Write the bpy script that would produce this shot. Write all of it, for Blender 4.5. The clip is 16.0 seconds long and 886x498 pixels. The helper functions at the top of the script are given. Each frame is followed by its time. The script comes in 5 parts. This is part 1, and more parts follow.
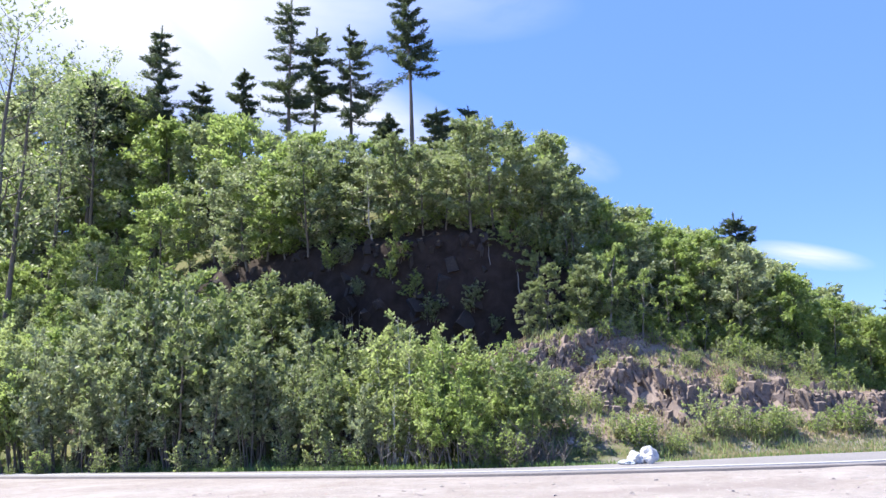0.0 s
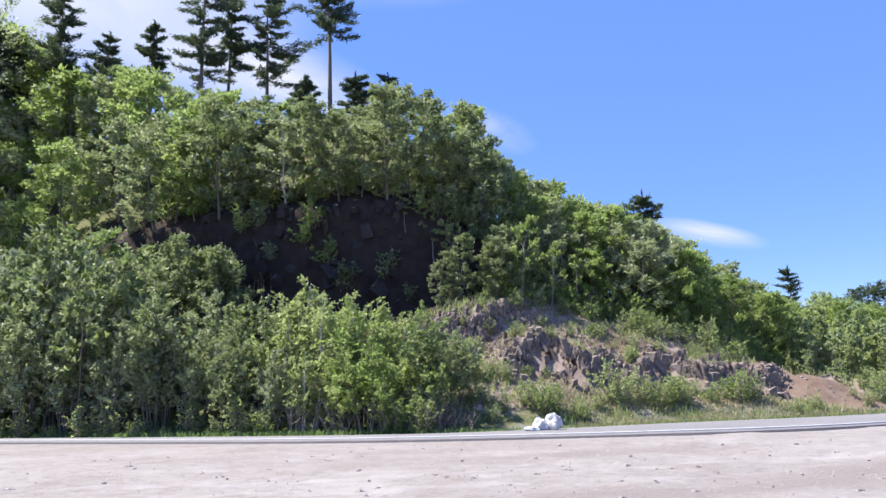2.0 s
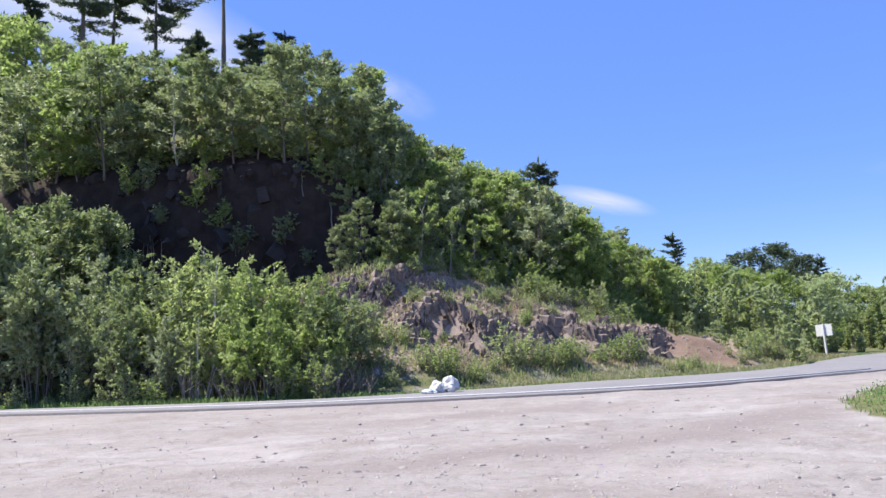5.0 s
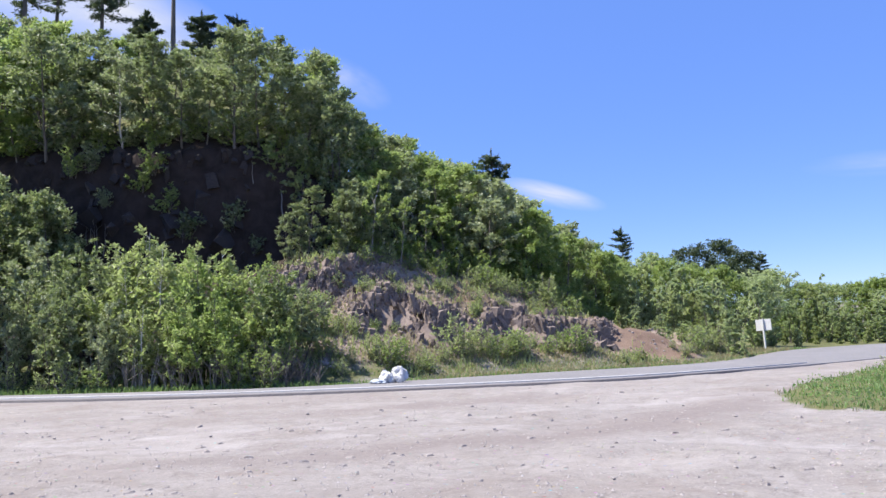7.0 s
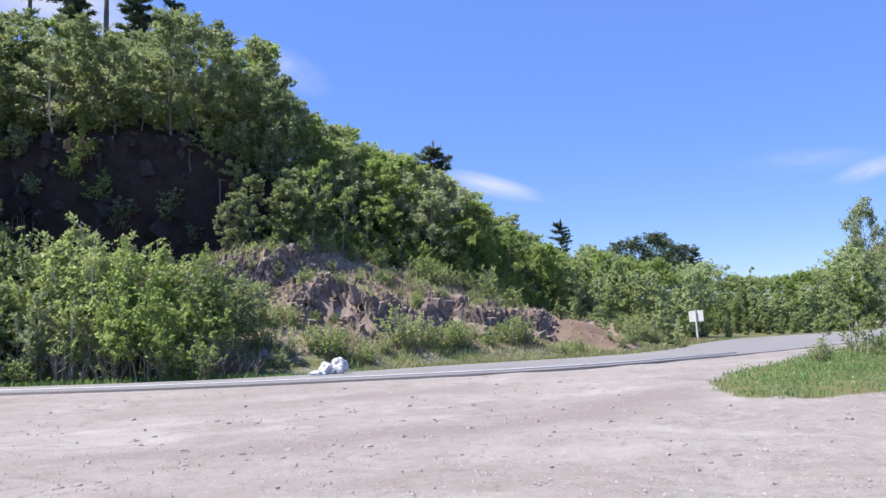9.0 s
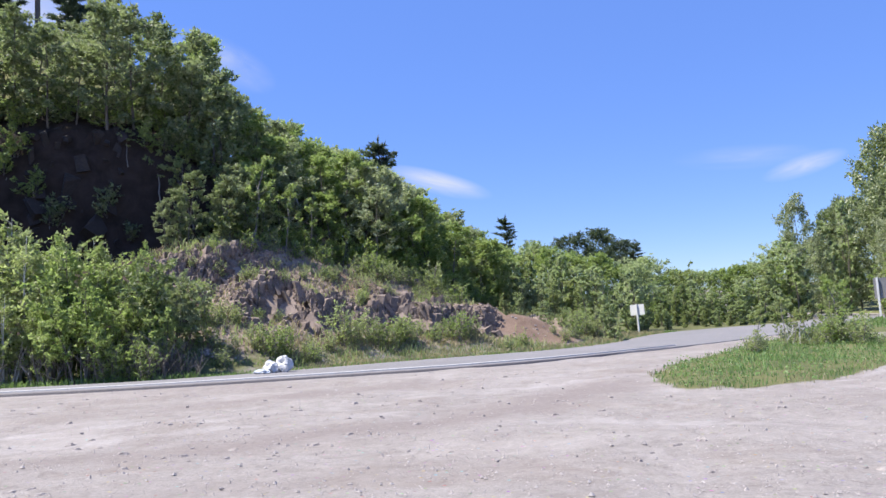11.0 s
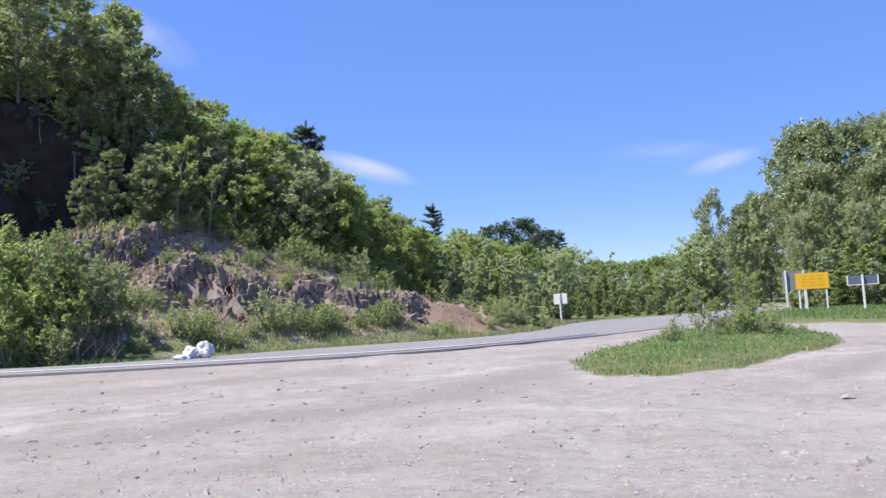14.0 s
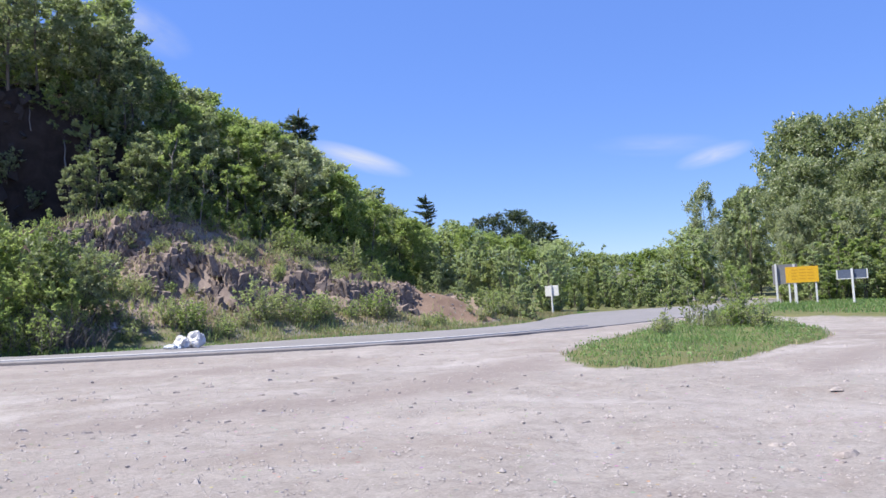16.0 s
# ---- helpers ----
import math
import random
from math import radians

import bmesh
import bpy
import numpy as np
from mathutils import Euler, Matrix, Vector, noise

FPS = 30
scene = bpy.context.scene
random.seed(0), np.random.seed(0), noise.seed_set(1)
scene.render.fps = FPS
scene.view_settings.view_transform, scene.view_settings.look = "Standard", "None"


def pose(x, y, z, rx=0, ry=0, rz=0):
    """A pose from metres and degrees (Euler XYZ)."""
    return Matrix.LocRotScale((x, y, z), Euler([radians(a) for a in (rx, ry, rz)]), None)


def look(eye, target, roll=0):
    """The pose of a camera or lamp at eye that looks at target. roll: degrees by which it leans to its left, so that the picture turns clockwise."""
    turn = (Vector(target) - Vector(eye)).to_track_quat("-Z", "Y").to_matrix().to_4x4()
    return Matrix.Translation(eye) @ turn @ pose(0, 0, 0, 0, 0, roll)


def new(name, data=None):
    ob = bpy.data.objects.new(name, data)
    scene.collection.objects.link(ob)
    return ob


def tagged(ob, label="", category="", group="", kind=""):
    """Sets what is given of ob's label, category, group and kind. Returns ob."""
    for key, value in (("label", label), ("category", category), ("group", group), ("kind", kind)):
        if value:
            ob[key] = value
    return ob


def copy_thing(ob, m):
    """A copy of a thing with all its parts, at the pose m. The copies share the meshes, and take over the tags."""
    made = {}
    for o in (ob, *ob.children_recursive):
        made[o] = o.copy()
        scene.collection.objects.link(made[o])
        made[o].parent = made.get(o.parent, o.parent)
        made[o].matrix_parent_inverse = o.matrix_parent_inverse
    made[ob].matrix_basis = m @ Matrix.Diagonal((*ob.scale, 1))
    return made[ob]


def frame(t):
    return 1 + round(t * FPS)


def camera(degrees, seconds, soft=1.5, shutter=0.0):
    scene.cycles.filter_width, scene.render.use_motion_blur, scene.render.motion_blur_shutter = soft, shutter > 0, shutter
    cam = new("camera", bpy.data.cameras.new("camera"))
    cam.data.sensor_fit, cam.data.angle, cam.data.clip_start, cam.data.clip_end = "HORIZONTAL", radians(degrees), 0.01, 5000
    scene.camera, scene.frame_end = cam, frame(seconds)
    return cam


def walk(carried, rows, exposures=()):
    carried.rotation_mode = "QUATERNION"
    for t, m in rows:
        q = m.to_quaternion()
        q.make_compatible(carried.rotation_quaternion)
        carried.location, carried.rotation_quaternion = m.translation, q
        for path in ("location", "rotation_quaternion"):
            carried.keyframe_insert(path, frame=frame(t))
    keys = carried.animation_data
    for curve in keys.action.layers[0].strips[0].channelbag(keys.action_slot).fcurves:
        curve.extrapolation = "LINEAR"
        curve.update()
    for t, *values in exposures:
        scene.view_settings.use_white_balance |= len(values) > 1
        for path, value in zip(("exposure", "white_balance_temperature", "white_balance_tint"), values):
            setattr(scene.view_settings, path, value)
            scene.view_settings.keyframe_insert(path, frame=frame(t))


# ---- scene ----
EYE = 1.6
cam = camera(59.5, 16.0, soft=1.5)
# seconds, yaw, pitch, roll: the camera turns where it stands
TURNS = [
    (0.0, 0.00, 12.60, 2.10), (0.5, -1.62, 12.15, 1.97), (1.0, -2.60, 11.54, 1.65), (1.5, -4.50, 10.93, 1.71),
    (2.0, -6.48, 10.03, 1.63), (2.5, -8.21, 9.61, 1.60), (3.0, -9.36, 8.83, 1.60), (3.5, -10.52, 8.15, 1.77),
    (4.0, -11.81, 7.78, 2.08), (6.5, -16.60, 6.50, 2.05), (7.0, -17.60, 6.36, 1.80), (7.5, -18.49, 6.17, 1.70),
    (8.0, -19.73, 5.91, 1.68), (10.5, -24.87, 5.25, 2.38), (11.0, -25.93, 5.14, 2.52), (11.5, -26.81, 5.04, 2.31),
    (12.0, -27.85, 4.57, 2.00), (12.5, -29.13, 4.20, 1.87), (13.0, -29.95, 4.18, 1.92), (13.5, -30.91, 4.06, 1.81),
    (14.0, -31.38, 3.98, 1.84), (14.5, -31.52, 3.81, 1.74), (15.0, -31.78, 3.58, 1.64), (15.5, -31.85, 3.36, 1.51),
    (16.0, -31.99, 3.32, 1.48)]
walk(cam, [(t, pose(0, 0, EYE, 90 + p, r, y)) for t, y, p, r in TURNS], exposures=((0, 1.40), (1.5, 1.20), (4, 1.02), (8, 0.95), (16, 0.88)))

# ---- light ----
SUN_AZ, SUN_EL = -66.0, 60.0          # degrees, to the right of ahead; above the horizon
world = bpy.data.worlds.new("world")
scene.world = world
world.use_nodes = True
wn = world.node_tree
sky = wn.nodes.new("ShaderNodeTexSky")
sky.sky_type = "NISHITA"
sky.sun_disc = False
sky.sun_elevation, sky.sun_rotation = radians(SUN_EL), radians(SUN_AZ)
sky.altitude, sky.air_density, sky.dust_density, sky.ozone_density = 200, 1.0, 0.1, 4.0
tone = wn.nodes.new("ShaderNodeHueSaturation")
tone.inputs["Saturation"].default_value, tone.inputs["Hue"].default_value = 1.27, 0.520
wn.links.new(sky.outputs[0], tone.inputs["Color"])
veil = wn.nodes.new("ShaderNodeMix")                 # thin high haze evens the blue
veil.data_type = "RGBA"
veil.inputs[0].default_value = 0.56
veil.inputs[7].default_value = (1.10, 2.0, 5.0, 1)
wn.links.new(tone.outputs[0], veil.inputs[6])
wn.links.new(veil.outputs[2], wn.nodes["Background"].inputs[0])
wn.nodes["Background"].inputs[1].default_value = 0.109
sun = new("sun", bpy.data.lights.new("sun", "SUN"))
sun.data.energy, sun.data.angle, sun.data.color = 5.0, radians(0.5), (1.0, 0.95, 0.87)
ca, sa = math.cos(radians(SUN_EL)), math.sin(radians(SUN_EL))
SUN_DIR = Vector((math.sin(radians(SUN_AZ)) * ca, math.cos(radians(SUN_AZ)) * ca, sa))
sun.matrix_world = look(SUN_DIR * 200, (0, 0, 0))

# ---- materials ----


def nodes_of(name):
    m = bpy.data.materials.new(name)
    m.use_nodes = True
    nt = m.node_tree
    return m, nt, nt.nodes["Principled BSDF"]


def add(nt, kind, **sets):
    n = nt.nodes.new(kind)
    for key, value in sets.items():
        n.inputs[key.replace("_", " ")].default_value = value
    return n


def mix(nt, fac, a, b, blend="MIX"):
    n = nt.nodes.new("ShaderNodeMix")
    n.data_type, n.blend_type = "RGBA", blend
    for sock, v in ((n.inputs[0], fac), (n.inputs[6], a), (n.inputs[7], b)):
        if isinstance(v, (int, float)):
            sock.default_value = v
        elif isinstance(v, tuple):
            sock.default_value = (*v, 1)
        else:
            nt.links.new(v, sock)
    return n.outputs[2]


def ramp(nt, src, lo, hi):
    n = nt.nodes.new("ShaderNodeMapRange")
    nt.links.new(src, n.inputs[0])
    n.inputs[1].default_value, n.inputs[2].default_value = lo, hi
    n.clamp = True
    return n.outputs[0]


def noise_of(nt, vec, scale, detail=4.0, rough=0.6, distort=0.0):
    n = add(nt, "ShaderNodeTexNoise", Scale=scale, Detail=detail, Roughness=rough, Distortion=distort)
    nt.links.new(vec, n.inputs["Vector"])
    return n.outputs[0]


def coords(nt, scale=(1, 1, 1)):
    tc = nt.nodes.new("ShaderNodeTexCoord")
    mp = nt.nodes.new("ShaderNodeMapping")
    mp.inputs["Scale"].default_value = scale
    nt.links.new(tc.outputs["Object"], mp.inputs[0])
    return mp.outputs[0]


def bump(nt, bsdf, height, strength, distance=0.02):
    n = add(nt, "ShaderNodeBump", Strength=strength, Distance=distance)
    nt.links.new(height, n.inputs["Height"])
    nt.links.new(n.outputs[0], bsdf.inputs["Normal"])


def surface(name, a, b, big=0.6, fine=14.0, rough=0.85, relief=0.5, depth=0.02, stain=None, metal=0.0, stretch=(1, 1, 1), vary=0.0):
    """Two colours mixed by a coarse and a fine grain, with relief; vary: how far each object differs."""
    m, nt, p = nodes_of(name)
    v = coords(nt, stretch)
    n1, n2 = noise_of(nt, v, big, 5), noise_of(nt, v, fine, 6, 0.7)
    c = mix(nt, ramp(nt, n1, 0.35, 0.65), a, b)
    c = mix(nt, 0.5, c, mix(nt, ramp(nt, n2, 0.3, 0.7), tuple(x * 0.55 for x in a), tuple(min(1, x * 1.3) for x in b)))
    if stain:
        c = mix(nt, ramp(nt, noise_of(nt, v, big * 2.7, 6, 0.7, 1.0), 0.55, 0.7), c, stain)
    if vary:
        info = nt.nodes.new("ShaderNodeObjectInfo")
        c = mix(nt, ramp(nt, info.outputs["Random"], -0.2, 1.0 / vary), c, stain or tuple(x * 0.4 for x in a))
    nt.links.new(c, p.inputs["Base Color"])
    p.inputs["Roughness"].default_value, p.inputs["Metallic"].default_value = rough, metal
    bump(nt, p, n2, relief, depth)
    return m


def leafy(name, dark, mid, pale, through_light=0.38, rough=0.52, glow=0.4):
    """Foliage: each leaf and each plant differs a little; light shines through."""
    m, nt, p = nodes_of(name)
    geo, info = nt.nodes.new("ShaderNodeNewGeometry"), nt.nodes.new("ShaderNodeObjectInfo")
    v = coords(nt)
    leaf = geo.outputs["Random Per Island"]
    c = mix(nt, ramp(nt, leaf, 0.0, 0.75), dark, mid)
    c = mix(nt, ramp(nt, leaf, 0.66, 0.95), c, pale)
    c = mix(nt, ramp(nt, noise_of(nt, v, 0.7, 3), 0.4, 0.7), c, mix(nt, 0.5, c, mid))
    c = mix(nt, ramp(nt, info.outputs["Random"], 0.0, 1.6), c, mix(nt, 0.5, pale, mid))
    nt.links.new(c, p.inputs["Base Color"])
    p.inputs["Roughness"].default_value = rough
    p.inputs["Specular IOR Level"].default_value = 0.38
    t = nt.nodes.new("ShaderNodeBsdfTranslucent")
    warm = mix(nt, glow, c, (0.34, 0.47, 0.14))
    nt.links.new(warm, t.inputs[0])
    s = nt.nodes.new("ShaderNodeMixShader")
    s.inputs[0].default_value = through_light
    nt.links.new(p.outputs[0], s.inputs[1])
    nt.links.new(t.outputs[0], s.inputs[2])
    nt.links.new(s.outputs[0], nt.nodes["Material Output"].inputs[0])
    return m


M_LEAF = leafy("leaf_green", (0.079, 0.109, 0.041), (0.189, 0.236, 0.093), (0.455, 0.459, 0.315), 0.42)
M_LEAF_BRIGHT = leafy("leaf_spring_green", (0.110, 0.167, 0.038), (0.246, 0.314, 0.081), (0.458, 0.500, 0.225), 0.55, glow=0.55)
M_LEAF_SILVER = leafy("leaf_silvery", (0.109, 0.142, 0.063), (0.262, 0.301, 0.144), (0.619, 0.626, 0.453), 0.42)
M_LEAF_YELLOW = leafy("leaf_yellow_green", (0.161, 0.194, 0.072), (0.319, 0.356, 0.132), (0.510, 0.525, 0.317), 0.58, glow=0.5)
# pale green leaf, lightened further to stand in for haze over far woods
M_LEAF_PALE_HAZE = leafy("leaf_pale_green_haze", (0.190, 0.247, 0.107), (0.363, 0.419, 0.206), (0.636, 0.659, 0.453), 0.62, glow=0.45)
M_NEEDLE = leafy("needle_dark", (0.031, 0.047, 0.034), (0.050, 0.076, 0.050), (0.090, 0.117, 0.077), 0.2)
M_GRASS = leafy("grass_blade", (0.080, 0.160, 0.037), (0.149, 0.260, 0.072), (0.272, 0.367, 0.154), 0.45)
M_DRYGRASS = leafy("dry_grass", (0.204, 0.174, 0.090), (0.331, 0.273, 0.152), (0.459, 0.398, 0.255), 0.3)
M_BARK = surface("bark_brown", (0.10, 0.085, 0.07), (0.17, 0.15, 0.125), 2.0, 18, 0.9, 0.8, stretch=(1, 1, 0.25))
M_BARK_PALE = surface("bark_pale", (0.44, 0.42, 0.39), (0.62, 0.60, 0.57), 1.5, 12, 0.8, 0.5, stain=(0.14, 0.13, 0.12))
M_TWIG = surface("twig_grey", (0.15, 0.135, 0.12), (0.25, 0.23, 0.21), 2.0, 20, 0.9, 0.4)
M_ROCK = surface("rock_purple_grey", (0.166, 0.125, 0.102), (0.345, 0.268, 0.224), 0.9, 7, 0.9, 0.9, 0.05, stain=(0.044, 0.035, 0.033), vary=0.5)
# dark rock, darkened further to paint in the shade under the trees
M_ROCK_SHADE = surface("dark_rock_painted_shade", (0.024, 0.018, 0.015), (0.056, 0.042, 0.035), 0.9, 7, 0.85, 0.9, 0.05, stain=(0.020, 0.016, 0.014), vary=0.4)
M_ASPHALT = surface("asphalt_worn", (0.152, 0.146, 0.148), (0.208, 0.198, 0.200), 0.35, 30, 0.85, 0.3, 0.006, stain=(0.232, 0.212, 0.208))
M_LINE = surface("road_paint_white", (0.317, 0.310, 0.310), (0.418, 0.410, 0.410), 1.0, 20, 0.85, 0.2, 0.003, stain=(0.245, 0.230, 0.223))
M_TAR = surface("asphalt_edge_dark", (0.120, 0.108, 0.108), (0.168, 0.152, 0.148), 0.8, 20, 0.9, 0.5, 0.01)
M_DIRT = surface("sandy_dirt", (0.30, 0.19, 0.12), (0.42, 0.28, 0.18), 0.7, 9, 0.95, 0.9, 0.05, stain=(0.24, 0.16, 0.11))
M_STONE = surface("loose_stone", (0.270, 0.240, 0.226), (0.400, 0.365, 0.348), 3.0, 20, 0.9, 0.5, vary=0.25, stain=(0.200, 0.176, 0.168))
M_CLOD = surface("gravel_lump", (0.200, 0.170, 0.158), (0.360, 0.322, 0.300), 1.4, 16, 0.95, 0.8, 0.03, stain=(0.160, 0.132, 0.120))
M_WHITE = surface("white_paint", (0.619, 0.619, 0.611), (0.705, 0.705, 0.697), 1.2, 15, 0.6, 0.15, 0.004)
M_YELLOW = surface("yellow_sign_face", (0.714, 0.387, 0.013), (0.774, 0.447, 0.017), 0.8, 10, 0.45, 0.05, 0.002)
M_AMBER = surface("amber_lettering", (0.533, 0.258, 0.010), (0.585, 0.292, 0.013), 0.8, 10, 0.5, 0.05, 0.002)
M_GREYWOOD = surface("grey_board", (0.160, 0.160, 0.168), (0.240, 0.240, 0.248), 0.8, 12, 0.8, 0.4, 0.006, stretch=(1, 1, 3))
M_SLATE = surface("slate_blue_panel", (0.080, 0.104, 0.160), (0.112, 0.136, 0.200), 0.7, 10, 0.6, 0.1, 0.004)
M_SACK = surface("white_plastic", (0.458, 0.449, 0.440), (0.616, 0.607, 0.598), 1.5, 9, 0.45, 0.6, 0.03)
M_SACK_DIM = surface("bluish_plastic", (0.383, 0.425, 0.476), (0.510, 0.552, 0.595), 2.0, 9, 0.4, 0.6, 0.03)
M_ORANGE = surface("orange_plastic", (0.70, 0.16, 0.05), (0.80, 0.22, 0.07), 2.0, 10, 0.5, 0.3)


def ground_material():
    """Gravel, soil and grass by the zones stored on the sheet; the cut's colour holds painted shade."""
    m, nt, p = nodes_of("ground_gravel_and_soil")
    v = coords(nt)
    n_big, n_mid, n_fine = noise_of(nt, v, 0.13, 5, 0.6, 0.6), noise_of(nt, v, 1.1, 6, 0.65, 0.5), noise_of(nt, v, 11, 8, 0.75)
    streak = noise_of(nt, coords(nt, (0.22, 1.5, 1)), 0.9, 6, 0.65, 0.8)
    g = mix(nt, ramp(nt, n_big, 0.35, 0.65), (0.216, 0.194, 0.185), (0.280, 0.254, 0.244))
    g = mix(nt, ramp(nt, streak, 0.52, 0.70), g, (0.225, 0.196, 0.178))
    g = mix(nt, ramp(nt, n_mid, 0.56, 0.72), g, (0.350, 0.321, 0.287))
    g = mix(nt, ramp(nt, n_fine, 0.25, 0.75), mix(nt, 0.32, g, (0.150, 0.128, 0.120)), mix(nt, 0.35, g, (0.396, 0.370, 0.342)))
    n_clod, n_grit = noise_of(nt, v, 3.4, 7, 0.72, 0.8), noise_of(nt, v, 34, 4, 0.7)
    g = mix(nt, ramp(nt, n_clod, 0.50, 0.68), g, mix(nt, 0.55, g, (0.113, 0.093, 0.085)))
    g = mix(nt, ramp(nt, n_clod, 0.46, 0.30), g, mix(nt, 0.45, g, (0.410, 0.378, 0.347)))
    g = mix(nt, ramp(nt, n_grit, 0.35, 0.70), mix(nt, 0.28, g, (0.120, 0.100, 0.094)), mix(nt, 0.25, g, (0.462, 0.437, 0.405)))
    n_patch = noise_of(nt, v, 0.42, 5, 0.6, 1.2)
    g = mix(nt, ramp(nt, n_patch, 0.52, 0.72), g, mix(nt, 0.5, g, (0.178, 0.140, 0.120)))
    g = mix(nt, ramp(nt, n_patch, 0.46, 0.28), g, mix(nt, 0.4, g, (0.378, 0.346, 0.328)))
    n_wide = noise_of(nt, coords(nt, (0.5, 1.3, 1)), 0.16, 4, 0.55, 1.0)
    g = mix(nt, ramp(nt, n_wide, 0.47, 0.66), g, mix(nt, 0.32, g, (0.160, 0.126, 0.112)))
    vor = add(nt, "ShaderNodeTexVoronoi", Scale=7.0)
    nt.links.new(v, vor.inputs["Vector"])
    g = mix(nt, ramp(nt, vor.outputs["Distance"], 0.16, 0.08), g, mix(nt, 0.6, g, vor.outputs["Color"], "OVERLAY"))
    soil = mix(nt, ramp(nt, n_mid, 0.35, 0.65), (0.235, 0.180, 0.146), (0.380, 0.300, 0.248))
    soil = mix(nt, ramp(nt, n_fine, 0.3, 0.7), mix(nt, 0.5, soil, (0.095, 0.072, 0.060)), soil)
    turf = mix(nt, ramp(nt, n_mid, 0.35, 0.65), (0.048, 0.080, 0.020), (0.128, 0.136, 0.048))
    turf = mix(nt, ramp(nt, n_fine, 0.4, 0.7), turf, (0.160, 0.136, 0.080))
    # dark soil with the cut's shade painted into its colour
    cut_shade = mix(nt, ramp(nt, n_mid, 0.35, 0.65), (0.024, 0.017, 0.013), (0.050, 0.036, 0.029))
    sand = mix(nt, ramp(nt, n_mid, 0.35, 0.65), (0.172, 0.116, 0.086), (0.264, 0.188, 0.140))
    sand = mix(nt, ramp(nt, n_fine, 0.3, 0.7), mix(nt, 0.4, sand, (0.096, 0.060, 0.044)), sand)
    pale = mix(nt, ramp(nt, n_fine, 0.3, 0.7), (0.264, 0.240, 0.232), (0.384, 0.360, 0.348))
    dark_gravel = mix(nt, ramp(nt, n_fine, 0.3, 0.7), (0.172, 0.146, 0.136), (0.245, 0.214, 0.202))
    for name, layer in (("track", pale), ("dark_patch", dark_gravel), ("soil", soil), ("turf", turf), ("dirt", sand), ("cut", cut_shade)):
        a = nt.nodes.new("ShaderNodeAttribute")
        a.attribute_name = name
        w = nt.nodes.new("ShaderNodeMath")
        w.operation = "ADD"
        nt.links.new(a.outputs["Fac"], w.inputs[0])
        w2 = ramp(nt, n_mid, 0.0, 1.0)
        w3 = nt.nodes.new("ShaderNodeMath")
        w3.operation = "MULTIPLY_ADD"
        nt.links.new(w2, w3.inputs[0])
        w3.inputs[1].default_value, w3.inputs[2].default_value = ((1.5, -0.75) if name == "dark_patch" else (2.4, -1.55)) if name in ("track", "dark_patch") else (0.8, -0.4)
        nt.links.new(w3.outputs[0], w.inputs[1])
        g = mix(nt, ramp(nt, w.outputs[0], *((0.15, 0.85) if name in ("track", "dark_patch") else (0.35, 0.65))), g, layer)
    nt.links.new(g, p.inputs["Base Color"])
    p.inputs["Roughness"].default_value = 0.95
    p.inputs["Specular IOR Level"].default_value = 0.2
    hsum = nt.nodes.new("ShaderNodeMath")
    hsum.operation = "ADD"
    nt.links.new(n_fine, hsum.inputs[0])
    nt.links.new(n_mid, hsum.inputs[1])
    bump(nt, p, hsum.outputs[0], 0.65, 0.045)
    return m


M_GROUND = ground_material()

# ---- mesh tools ----


def mesh_object(name, V, F, material, parent=None, label="", smooth=False):
    me = bpy.data.meshes.new(name)
    me.from_pydata(np.asarray(V).tolist(), [], [list(f) for f in F])
    me.materials.append(material)
    if smooth:
        me.polygons.foreach_set("use_smooth", [True] * len(me.polygons))
    ob = new(name, me)
    if parent:
        ob.parent = parent
    if label:
        tagged(ob, label)
    return ob


def part(name, bm, material, parent, label=""):
    me = bpy.data.meshes.new(name)
    bm.to_mesh(me)
    bm.free()
    me.materials.append(material)
    ob = new(name, me)
    ob.parent = parent
    return tagged(ob, label)


